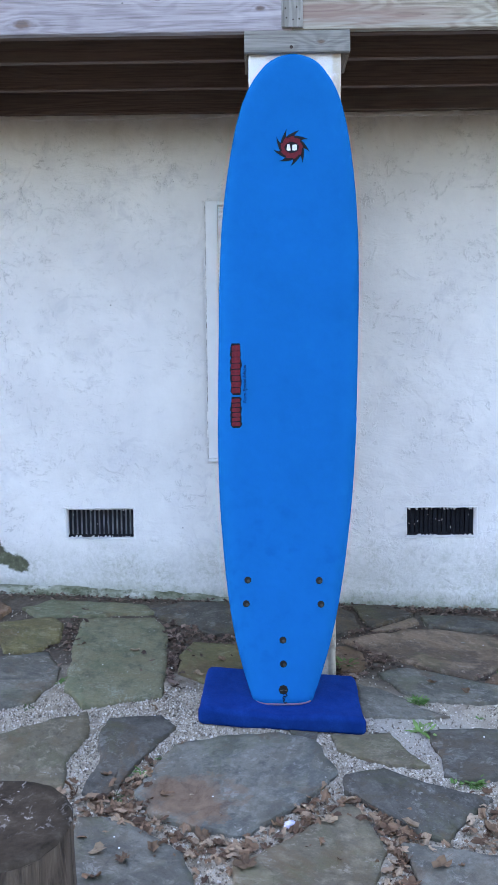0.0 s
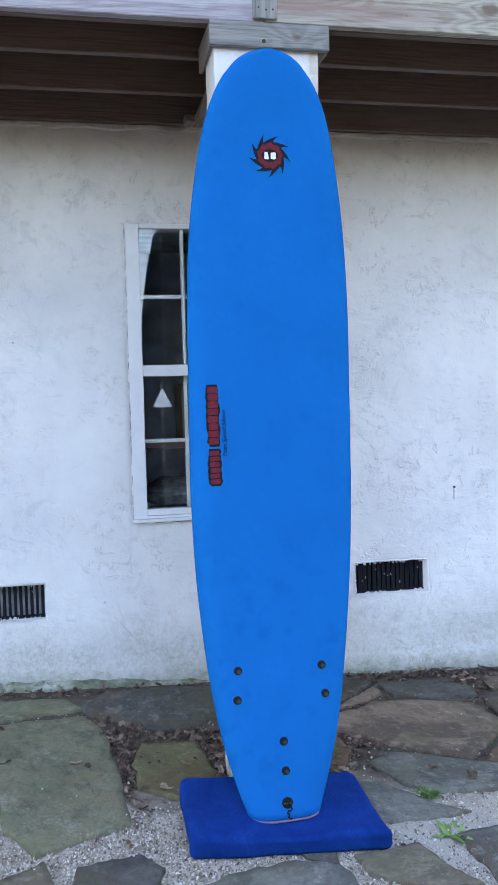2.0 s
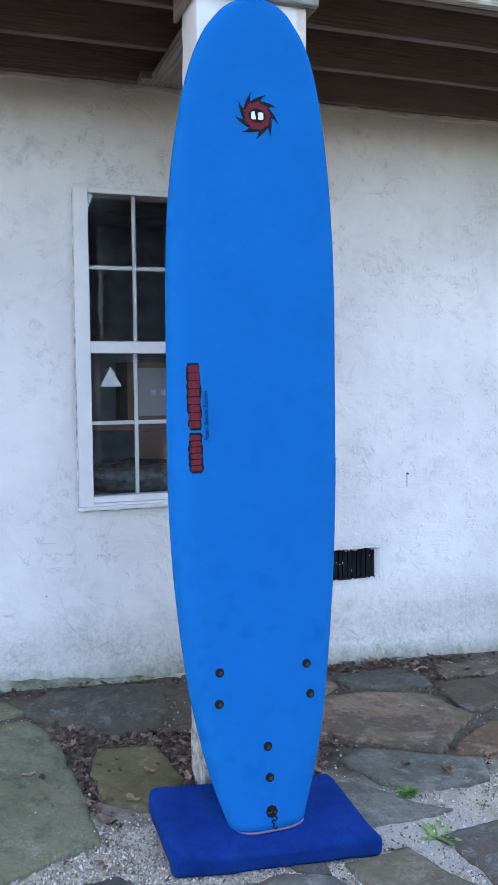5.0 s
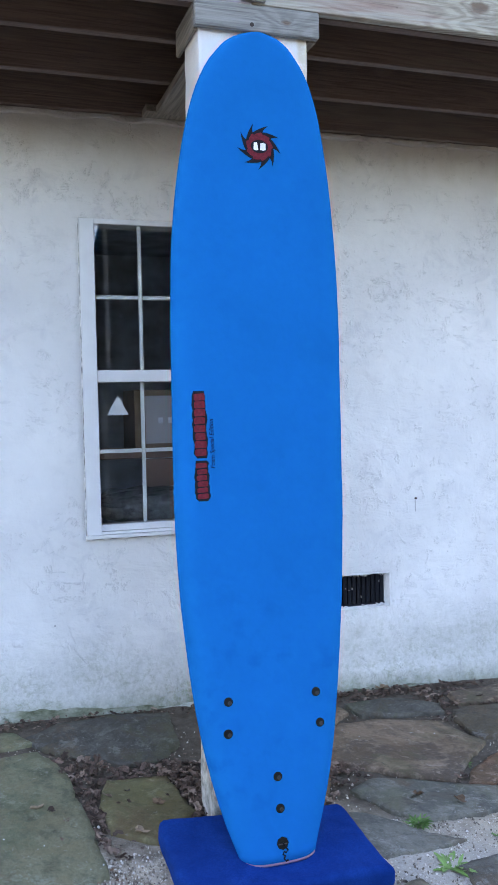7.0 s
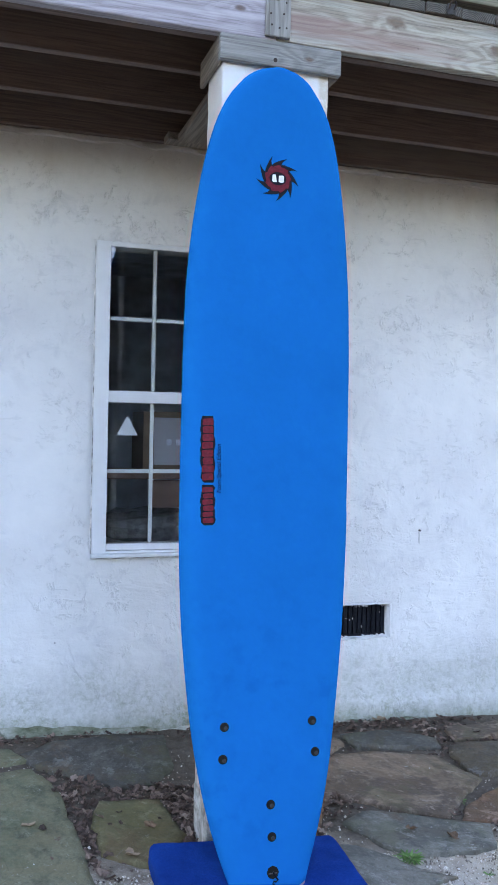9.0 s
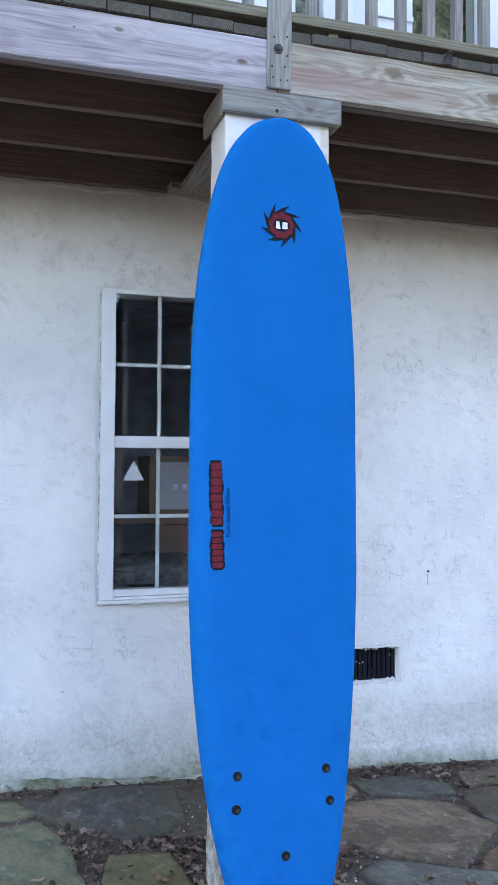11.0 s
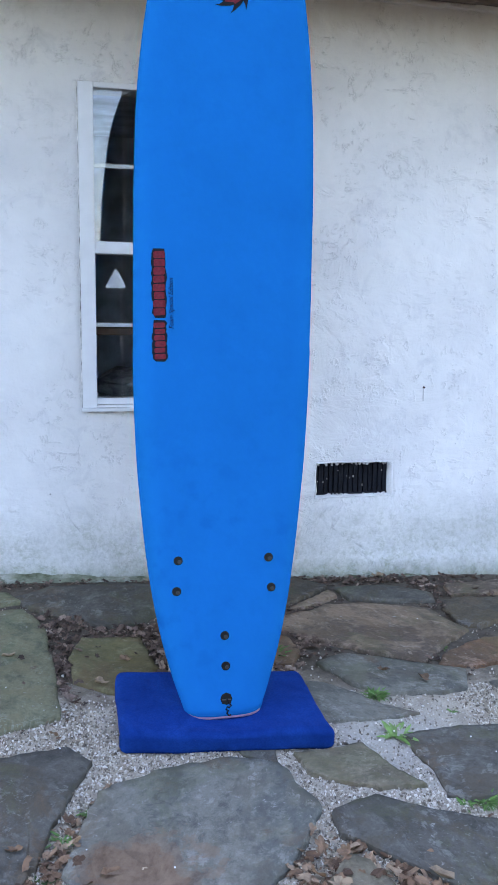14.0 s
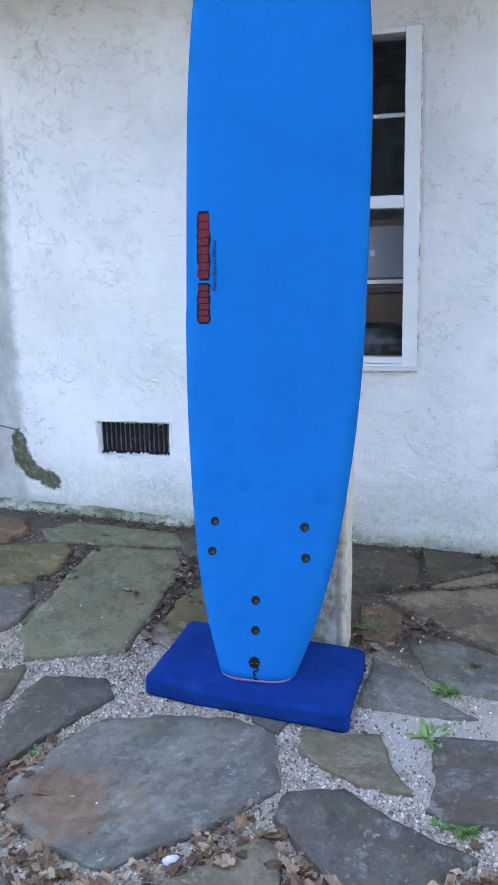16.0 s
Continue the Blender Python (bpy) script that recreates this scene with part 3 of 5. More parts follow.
def thing(name, loc, label, category="", group="", kind=""):
    e = new(name)
    e.empty_display_size = 0.05
    e.matrix_basis = Matrix.Translation(loc)
    return tagged(e, label, category, group, kind)


def box(x0, x1, y0, y1, z0, z1, bevel=0.0, bm=None, wear=0.0, cuts=0):
    """A bevelled box in world coordinates; wear roughens its edges."""
    b = bmesh.new()
    bmesh.ops.create_cube(b, size=1)
    bmesh.ops.scale(b, vec=(x1 - x0, y1 - y0, z1 - z0), verts=b.verts)
    bmesh.ops.translate(b, vec=((x0 + x1) / 2, (y0 + y1) / 2, (z0 + z1) / 2), verts=b.verts)
    if cuts:
        longest = max(x1 - x0, y1 - y0, z1 - z0)
        es = [e for e in b.edges if e.calc_length() > longest * 0.99]
        bmesh.ops.subdivide_edges(b, edges=es, cuts=cuts, use_grid_fill=True)
    if bevel:
        es = [e for e in b.edges if len(e.link_faces) == 2 and e.calc_face_angle() > 0.5]
        bmesh.ops.bevel(b, geom=es, offset=bevel, segments=1 if bevel < 0.004 else 2, affect="EDGES", profile=0.6)
    if wear:
        for v in b.verts:
            v.co += noise.noise_vector(v.co * 13) * wear + noise.noise_vector(v.co * 41) * wear * 0.5
    if bm is None:
        return b
    me = bpy.data.meshes.new("scratch")
    b.to_mesh(me)
    b.free()
    bm.from_mesh(me)
    bpy.data.meshes.remove(me)
    return bm


def disc(r0, r1, c, axis, depth, seg=20):
    """A short cone or cylinder from c along axis."""
    b = bmesh.new()
    bmesh.ops.create_cone(b, cap_ends=True, segments=seg, radius1=r0, radius2=r1, depth=depth)
    q = Vector((0, 0, 1)).rotation_difference(Vector(axis))
    bmesh.ops.transform(b, matrix=Matrix.Translation(Vector(c) + Vector(axis).normalized() * depth / 2) @ q.to_matrix().to_4x4(), verts=b.verts)
    return b


def tube(points, r, sides=6):
    """A round strand along points."""
    b = bmesh.new()
    rings = []
    for i, p in enumerate(points):
        p = Vector(p)
        d = (Vector(points[min(i + 1, len(points) - 1)]) - Vector(points[max(i - 1, 0)])).normalized()
        u = d.cross(Vector((0.31, 0.2, 0.93))).normalized()
        w = d.cross(u)
        rings.append([b.verts.new(p + r * (math.cos(a) * u + math.sin(a) * w)) for a in [2 * math.pi * j / sides for j in range(sides)]])
    for a, c in zip(rings, rings[1:]):
        for j in range(sides):
            b.faces.new((a[j], a[(j + 1) % sides], c[(j + 1) % sides], c[j]))
    b.faces.new(rings[0][::-1])
    b.faces.new(rings[-1])
    return b


def land(x, y):
    """Height of the sloping ground."""
    return 0.035 * (y - 3.7) - 0.042 * (max(-2.5, min(2.5, x)) - 0.1) - 0.014 if -1 < y < 6 else 0.0


# ---- house wall with its openings ----
FACE = 4.85
WIN = (-0.311, 0.456, 0.852, 2.309)
VENTS = ((-1.140, -0.752, 0.412, 0.586), (0.822, 1.216, 0.410, 0.580))
HOLES = (WIN,) + VENTS


def snapped(lo, hi, step, marks):
    a = list(np.arange(lo, hi + step / 2, step))
    for m in marks:
        a[min(range(len(a)), key=lambda i: abs(a[i] - m))] = m
    return sorted(a)


def plaster(x, z):
    """How far the plaster stands off the wall's plane."""
    v = Vector((x, 0, z))
    d = noise.noise(v * 1.3) * 0.008 + noise.noise(v * 5.1 + Vector((3, 1, 7))) * 0.0045
    d += max(0.0, noise.noise(v * 11 + Vector((9, 4, 2)))) * 0.005
    lip = -1.535 + 0.03 * noise.noise(Vector((1, 2, z * 6)))
    if z < 0.36 + 0.02 * noise.noise(Vector((x * 9, 0, 0))) and z > 0.22:
        lip = max(lip, -1.37 - 0.5 * (z - 0.22))
    if x < lip:
        d += 0.009
    if z < 0.10:
        d -= 0.012 * (0.6 + noise.noise(v * 8))
    return d


def build_wall():
    xs = snapped(-3.4, 3.8, 0.02, [h[0] for h in HOLES] + [h[1] for h in HOLES])
    zs = snapped(-0.4, 3.0, 0.02, [h[2] for h in HOLES] + [h[3] for h in HOLES])
    inside = lambda x, z: any(a < x < b and c < z < d for a, b, c, d in HOLES)
    bm = bmesh.new()
    grid = [[None] * len(zs) for _ in xs]

    def vert(i, j):
        if grid[i][j] is None:
            x, z = xs[i], zs[j]
            edge = min(max(abs(x - (a + b) / 2) - (b - a) / 2, abs(z - (c + d) / 2) - (d - c) / 2) for a, b, c, d in HOLES)
            grid[i][j] = bm.verts.new((x, FACE + plaster(x, z) * min(1, max(0.25, edge / 0.06)), z))
        return grid[i][j]

    for i in range(len(xs) - 1):
        for j in range(len(zs) - 1):
            if not inside((xs[i] + xs[i + 1]) / 2, (zs[j] + zs[j + 1]) / 2):
                bm.faces.new((vert(i, j), vert(i + 1, j), vert(i + 1, j + 1), vert(i, j + 1)))
    # reveals of the openings, rough like the plaster
    rim = [e for e in bm.edges if e.is_boundary]
    out = bmesh.ops.extrude_edge_only(bm, edges=rim)
    for v in out["geom"]:
        if isinstance(v, bmesh.types.BMVert):
            v.co.y = FACE + 0.22
    # back of the wall
    bx = sorted({xs[0], xs[-1], *[h[0] for h in HOLES], *[h[1] for h in HOLES]})
    bz = sorted({zs[0], zs[-1], *[h[2] for h in HOLES], *[h[3] for h in HOLES]})
    for a, b in zip(bx, bx[1:]):
        for c, d in zip(bz, bz[1:]):
            if not inside((a + b) / 2, (c + d) / 2):
                bm.faces.new([bm.verts.new((x, FACE + 0.22, z)) for x, z in ((a, c), (a, d), (b, d), (b, c))])
    return part("wall_north", bm, STUCCO, None, smooth=True)


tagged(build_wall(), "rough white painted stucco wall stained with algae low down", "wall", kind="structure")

# ragged bead of plaster under the ledger board
bead = box(-3.2, 3.6, FACE - 0.024, FACE + 0.02, 2.752, 2.772, 0.004, None, 0.0, 260)
for q in bead.verts:
    q.co += noise.noise_vector(q.co * 9) * 0.010 + noise.noise_vector(q.co * 37) * 0.007
tagged(part("trim", bead, STUCCO), "ragged bead of plaster under the ledger board", "trim", kind="structure")

# lumpy footing that shows along the foot of the wall
foot = bmesh.new()
fr = []
for i in range(300):
    x = -2.1 + i * 0.012
    q = Vector((x * 5, 0, 2))
    lump = 0.010 * noise.noise(q * 0.8) + 0.006 * noise.noise(q * 2.7) + 0.002 * noise.noise(q * 9)
    top = -0.042 * (x - 0.1) + 0.026 + 0.004 + 0.036 * min(1, max(0, (0.05 - x) / 0.5)) + lump
    col = []
    for j, (o, h) in enumerate(((-0.03, 0.016), (0.012, 0.004), (0.026, -0.010), (0.034, -0.028), (0.038, -0.060), (0.046, -0.30))):
        p = Vector((x, FACE - o, top + h))
        d = noise.noise(Vector((x * 14, j * 0.9, 5))) * 0.009 + noise.noise(Vector((x * 45, j * 2.1, 1))) * 0.003
        col.append(foot.verts.new(p + Vector((0, -d if j else 0, d * 0.2))))
    fr.append(col)
for a, b in zip(fr, fr[1:]):
    for j in range(5):
        foot.faces.new((a[j], a[j + 1], b[j + 1], b[j]))
tagged(part("footing", foot, FOOTING, smooth=True), "lumpy moss-stained footing along the foot of the wall", "footing", kind="structure")

# rooms behind the wall, so that the openings look into the dark
room = bmesh.new()
box(-1.6, 2.0, 5.08, 8.0, -0.1, 2.7, bm=room)
bmesh.ops.delete(room, geom=[f for f in room.faces if f.normal.y < -0.5], context="FACES")
bmesh.ops.reverse_faces(room, faces=room.faces)
tagged(part("room_walls", room, DARK), "dim unlit storeroom walls behind the window", "wall", kind="structure")

# ---- upper storey, roof and unseen side walls that close the house and block sun ----
upper = bmesh.new()
for i in range(16):
    z0 = 3.0 + i * 0.15
    for x0, x1 in ((-3.4, 0.42), (2.62, 3.8)) if z0 < 5.0 else ((-3.4, 3.8),):
        b0 = len(upper.verts)
        box(x0, x1, FACE + 0.035, FACE + 0.2, z0, z0 + 0.15, bm=upper)
        upper.verts.ensure_lookup_table()
        for v in upper.verts[b0:]:
            if v.co.y < FACE + 0.1 and v.co.z < z0 + 0.05:
                v.co.y -= 0.014
tagged(part("wall_upper", upper, SIDING), "white lapped siding of the upper storey", "wall", kind="structure")
house = bmesh.new()
# side blocks out of view, added wide so the house shadow covers everything
box(-9.0, -3.2, FACE + 0.24, 12.0, -0.4, 5.4, bm=house)
box(3.6, 9.4, FACE + 0.24, 12.0, -0.4, 5.4, bm=house)
box(-3.2, 3.6, 11.8, 12.02, -0.4, 5.4, bm=house)
box(-1.7, 2.1, 5.08, 8.1, 2.72, 2.9, bm=house)
tagged(part("wall_rear", house, SIDING), "plain white outer walls of the house, unseen and widened to block the sun", "wall", kind="structure")
roof = bmesh.new()
pts = [(4.5, 5.4), (8.4, 7.2), (12.4, 5.4)]
lo = [[roof.verts.new((x, y, z)) for y, z in pts] for x in (-9.4, 9.8)]
hi = [[roof.verts.new((x, y, z + 0.14)) for y, z in pts] for x in (-9.4, 9.8)]
for i in range(2):
    roof.faces.new((lo[0][i], lo[0][i + 1], lo[1][i + 1], lo[1][i]))
    roof.faces.new((hi[0][i], hi[1][i], hi[1][i + 1], hi[0][i + 1]))
for s in (0, 1):
    for i in range(2):
        roof.faces.new((lo[s][i], hi[s][i], hi[s][i + 1], lo[s][i + 1]))
roof.faces.new((lo[0][0], lo[1][0], hi[1][0], hi[0][0]))
roof.faces.new((lo[0][2], lo[1][2], hi[1][2], hi[0][2]))
tagged(part("roof", roof, ROOFM), "grey shingled pitched roof, unseen and widened to block the sun", "roof", kind="structure")

# glass door of the upper storey behind the railing
gd = tagged(thing("door_upper", (1.5, FACE, 3.0), "white framed sliding glass door behind the railing", "door"), kind="structure")
for a, b in ((0.42, 0.63), (0.78, 0.95), (1.05, 1.28), (1.69, 1.80), (2.50, 2.62)):
    part("frame_jamb", box(a, b, FACE - 0.02, FACE + 0.14, 3.0, 5.0, 0.004), VINYL, gd)
part("threshold", box(0.63, 2.5, FACE - 0.03, FACE + 0.15, 2.99, 3.12, 0.004), VINYL, gd)
part("lintel", box(0.63, 2.5, FACE - 0.03, FACE + 0.15, 4.88, 5.01, 0.004), VINYL, gd)
part("side_panel", box(0.95, 1.05, FACE + 0.03, FACE + 0.08, 3.12, 4.88, 0.004), VINYL, gd)
part("rail_strip", box(1.05, 1.28, FACE - 0.032, FACE - 0.021, 3.80, 3.83, 0.003), VINYL, gd)
for i in range(12):
    part("shutter_slat", box(1.80, 2.5, FACE + 0.012 + 0.004 * (i % 2), FACE + 0.07, 3.122 + i * 0.1465, 3.122 + i * 0.1465 + 0.138, 0.004), VINYL, gd)
for a, b in ((0.63, 0.78), (1.28, 1.69)):
    p = part("pane", box(a, b, FACE + 0.05, FACE + 0.06, 3.12, 4.88), DULLGLASS, gd, "dark door glass")
    p.visible_shadow = False
    part("curtain", box(a - 0.02, b + 0.02, FACE + 0.17, FACE + 0.18, 3.06, 4.94), LEAF_REFLECTION, gd, "dark mottled sheet painted like reflected greenery")
uproom = bmesh.new()
box(0.2, 2.8, FACE + 0.23, 8.0, 3.02, 5.2, bm=uproom)
bmesh.ops.delete(uproom, geom=[f for f in uproom.faces if f.normal.y < -0.5], context="FACES")
tagged(part("upper_room_walls", uproom, DARK), "dim room behind the upper glass door", "wall", kind="structure")

# ---- window ----
wx0, wx1, wz0, wz1 = WIN
win = tagged(thing("window_1", ((wx0 + wx1) / 2, FACE, wz0), "white vinyl double-hung window with divided panes", "window"), kind="structure")
F0, F1 = FACE - 0.016, FACE + 0.07
gx0, gx1, gz0, gz1 = -0.245, 0.390, 0.918, 2.286
part("jamb", box(wx0, gx0, F0, F1, wz0 + 0.022, wz1, 0.004), VINYL, win)
part("jamb", box(gx1, wx1, F0, F1, wz0 + 0.022, wz1, 0.004), VINYL, win)
part("head", box(gx0, gx1, F0, F1, gz1, wz1, 0.003), VINYL, win)
part("sill", box(wx0 - 0.004, wx1 + 0.004, F0 - 0.014, F1, wz0 + 0.005, wz0 + 0.021, 0.004), VINYL, win)
CAULK = plain("dirty_caulk", (0.58, 0.57, 0.55), 0.8, 0.7, 30)
for a, b, c, d in ((wx0 - 0.005, wx0 - 0.0005, wz0 + 0.02, wz1 + 0.005), (wx1 + 0.0005, wx1 + 0.005, wz0 + 0.02, wz1 + 0.005), (wx0 - 0.004, wx1 + 0.004, wz0 - 0.002, wz0 + 0.0045)):
    part("caulk_line", box(a, b, FACE - 0.010, FACE + 0.02, c, d, 0.001, None, 0.0016, 40), CAULK, win, "dirty cracked caulk line")
part("sill_rail", box(gx0, gx1, F0 + 0.006, F1, wz0 + 0.022, wz0 + 0.034, 0.002), VINYL, win)
part("bottom_rail", box(gx0, gx1, F0 + 0.010, F1, wz0 + 0.036, gz0, 0.004), VINYL, win)
part("meeting_rail", box(gx0, gx1, F0 + 0.008, F1, 1.572, 1.627, 0.004), VINYL, win)
for z0, z1, zm, xm, yg in ((1.627, gz1, 1.960, 0.072, FACE + 0.004), (gz0, 1.572, 1.254, 0.072, FACE + 0.014)):
    pane = part("glass_pane", box(gx0, gx1, yg, yg + 0.004, z0, z1), GLASS, win, "clear window glass")
    if z1 > 2.0:
        # the old sash glass sits very slightly askew
        for q in pane.data.vertices:
            q.co.y -= 0.0095 * (q.co.x - 0.07)
    pane.visible_shadow = False
    for m in (-0.035, 0.178):
        part("muntin", box(m - 0.009, m + 0.009, yg + 0.007, yg + 0.016, z0, z1, 0.002), VINYL, win)
    for a, b in ((gx0, -0.044), (-0.026, 0.169), (0.187, gx1)):
        part("muntin", box(a, b, yg + 0.007, yg + 0.016, zm - 0.009, zm + 0.009, 0.002), VINYL, win)
tri = bmesh.new()
tb, tf = [[tri.verts.new((x, FACE + y, z)) for x, z in ((-0.203, 1.421), (-0.103, 1.421), (-0.152, 1.513))] for y in (0.0125, 0.0105)]
tri.faces.new(tb[::-1])
tri.faces.new(tf)
for i in range(3):
    tri.faces.new((tb[i], tb[(i + 1) % 3], tf[(i + 1) % 3], tf[i]))
bmesh.ops.recalc_face_normals(tri, faces=tri.faces)
tagged(part("window_sticker", tri, STICKER), "white triangular sticker on the lower window glass", "sticker")

# things stored behind the glass
shelf = bmesh.new()
box(-0.9, 1.3, 5.12, 5.55, 1.20, 1.235, 0.003, shelf)
box(-0.9, -0.86, 5.12, 5.55, -0.09, 1.2, 0.003, shelf)
box(1.26, 1.30, 5.12, 5.55, -0.09, 1.2, 0.003, shelf)
box(-0.86, 1.26, 5.13, 5.55, 0.80, 0.83, 0.003, shelf)
box(0.02, 1.255, 5.135, 5.155, 1.055, 1.195, 0.003, shelf)
tagged(part("storage_shelf", shelf, plain("brown_shelf_board", (0.16, 0.09, 0.065), 0.7, 0.2, 10)), "brown wooden shelf inside the window", "shelf")
cb = thing("cardboard_box", (0.2, 5.3, 1.236), "brown cardboard box with a white printed sheet", "box")
part("carton", box(-0.02, 0.50, 5.17, 5.50, 1.236, 1.54, 0.004), CARD, cb)
part("label_sheet", box(0.035, 0.44, 5.166, 5.169, 1.27, 1.51), PAPER, cb, "white paper sheet")
for i in range(3):
    part("print_bar", box(0.10 + i * 0.05, 0.125 + i * 0.05, 5.163, 5.165, 1.37, 1.40), DARK, cb)
sb = bmesh.new()
bmesh.ops.create_icosphere(sb, subdivisions=3, radius=1)
for v in sb.verts:
    v.co = Vector((v.co.x * 0.34, v.co.y * 0.15, v.co.z * 0.10)) + noise.noise_vector(v.co * 2.3) * 0.030 + noise.noise_vector(v.co * 7) * 0.012
    v.co += Vector((0.10, 5.34, 0.94))
tagged(part("plastic_bag", sb, FILM, smooth=False), "crumpled grey plastic bag on the lower shelf", "bag")

# ---- air vents ----
for x0, x1, z0, z1 in VENTS:
    v = thing("air_vent", ((x0 + x1) / 2, FACE, z0), "black metal crawlspace vent with upright bars set in the stucco", "vent", "wall vents")
    # left backing is grey, painting in the light seen between its bars
    part("backing", box(x0 - 0.01, x1 + 0.01, FACE + 0.078, FACE + 0.088, z0 - 0.01, z1 + 0.01), LITGAP if x0 < 0 else BLACK, v)
    part("grille_frame", box(x0 - 0.01, x1 + 0.01, FACE + 0.046, FACE + 0.072, z1 - 0.012, z1 + 0.006, 0.002), VENTM, v)
    part("grille_frame", box(x0 - 0.01, x1 + 0.01, FACE + 0.046, FACE + 0.072, z0 - 0.006, z0 + 0.010, 0.002), VENTM, v)
    n = 15
    for i in range(n):
        c = x0 + (i + 0.5) * (x1 - x0) / n
        w = (0.0072 if x0 < 0 else 0.0105) + 0.0015 * noise.noise(Vector((c * 40, 0, 0)))
        part("bar", box(c - w, c + w, FACE + 0.048, FACE + 0.060, z0 + 0.010, z1 - 0.012, 0.002), VENTM, v)
    for a, b, c, d in ((x0 - 0.009, x1 + 0.010, z1 + 0.001, z1 + 0.008), (x0 - 0.009, x1 + 0.010, z0 - 0.008, z0 - 0.001), (x0 - 0.008, x0 - 0.001, z0, z1), (x1 + 0.001, x1 + 0.010, z0, z1)):
        lip = box(a, b, FACE - 0.007, FACE + 0.03, c, d, 0.002, None, 0.005, 26)
        part("plaster_lip", lip, STUCCO, v, "ragged white plaster rim")
    rnd = random.Random(int(x0 * 100))
    for i in range(9 if x0 > 0 else 5):
        c, zc, h = rnd.uniform(x0 + 0.02, x1 - 0.02), rnd.uniform(z0 + 0.03, z1 - 0.03), rnd.uniform(0.002, 0.006)
        fleck = box(c - 0.0016, c + 0.0016, FACE + 0.0455, FACE + 0.0485, zc - h, zc + h, 0.001)
        for p in fleck.verts:
            p.co += noise.noise_vector(p.co * 90) * 0.002
        part("paint_fleck", fleck, STUCCO, v)
    for i in range(44):
        c, top = rnd.uniform(x0 + 0.01, x1 - 0.01), i % 2 > 0
        h, w = rnd.uniform(0.003, 0.009) + (rnd.uniform(0.003, 0.013) if top else 0), rnd.uniform(0.0015, 0.007)
        zc = z1 - h / 2 if top else z0 + h / 2
        bm = box(c - w, c + w, FACE + 0.026, FACE + 0.047, zc - h / 2, zc + h / 2, 0.002)
        for p in bm.verts:
            p.co += noise.noise_vector(p.co * 60) * 0.004
            if (p.co.z < zc) == top:
                p.co.x = c + (p.co.x - c) * 0.7
        part("paint_drip", bm, STUCCO, v, "ragged dried white paint" if i == 0 else "")

# ---- masonry post with its timber cap ----
post = tagged(thing("porch_post", (0.144, 3.78, -0.02), "white painted square masonry post, paint worn at the corners", "post"), kind="structure")
shaft = box(-0.049, 0.337, 3.688, 3.885, -0.08, 2.78, 0.012, None, 0.004, 60)
for q in shaft.verts:
    if q.co.x > 0.2:
        q.co.x -= 0.021 * (1 - max(0, q.co.z) / 2.7) + (0.008 if q.co.y > 3.8 else 0)
    q.co += noise.noise_vector(q.co * 4) * 0.003
sh = part("shaft", shaft, PAINT, post)
# rear face greyed in colour, for the shade the window glass reflects
sh.data.materials.append(POST_REAR)
for f in sh.data.polygons:
    if f.normal.y > 0.7:
        f.material_index = 1
part("trim_board", box(-0.066, 0.370, 3.660, 3.686, 2.695, 2.782, 0.003, None, 0.001), CAPW, post, "weathered grey trim board")
part("trim_board", box(-0.066, -0.051, 3.688, 3.93, 2.690, 2.782, 0.003, None, 0.001), CROSSW, post)
part("trim_board", box(0.339, 0.370, 3.688, 3.93, 2.692, 2.782, 0.003, None, 0.001), CROSSW, post)
part("nail", disc(0.007, 0.007, (0.128, 3.6605, 2.715), (0, -1, 0), 0.002, 12), RUST, post)

# ---- deck ----
deck = tagged(thing("deck", (0.2, 4.2, 2.78), "weathered wooden balcony deck on joists", "deck"), kind="structure")
part("beam", box(-3.2, 0.131, 3.662, 3.70, 2.780, 2.962, 0.003, None, 0.0015, 60), BEAM_L, deck, "silver-grey weathered beam")
part("beam", box(0.133, 3.6, 3.662, 3.70, 2.784, 2.966, 0.003, None, 0.0015, 60), BEAM_R, deck, "knotty weathered beam with pinkish streaks")
part("inner_beam", box(-3.2, 3.6, 3.704, 3.742, 2.783, 2.960, 0.002), JOIST, deck, "dark brown beam ply")
for y in (4.03, 4.43):
    part("joist", box(-3.2, 3.6, y - 0.019, y + 0.019, 2.785, 2.962, 0.003), JOIST, deck)
part("ledger", box(-3.2, 3.6, 4.795, 4.834, 2.775, 2.962, 0.003), JOIST, deck, "brown ledger board on the wall")
part("cross_beam", box(0.025, 0.30, 3.935, 4.695, 2.748, 2.783, 0.003), CROSSW, deck)
part("bearing_plate", box(-0.02, 0.34, 4.70, 4.793, 2.760, 2.793, 0.003), CROSSW, deck)
part("cross_beam", box(-1.66, -1.43, 3.75, 4.79, 2.740, 2.783, 0.003), CROSSW, deck)
part("cross_beam", box(-1.66, -1.43, 4.45, 4.79, 2.785, 2.90, 0.003), CROSSW, deck)
rnd = random.Random(4)
x = -3.2
while x < 3.6:
    w = 0.139 + rnd.uniform(-0.001, 0.001)
    # boards behind the rail post are cut back to clear it
    front = 3.664 if x < 0.18 and x + w > 0.085 else 3.652 + rnd.uniform(-0.004, 0.004)
    b = box(x, x + w, front, 4.835, 2.968, 3.005 + rnd.uniform(-0.002, 0.002), 0.0015)
    ob = part("deck_board", b, UNDER, deck)
    ob.data.materials.append(DECKEND)
    for f in ob.data.polygons:
        if f.normal.y < -0.4:
            f.material_index = 1
    x += w + 0.005

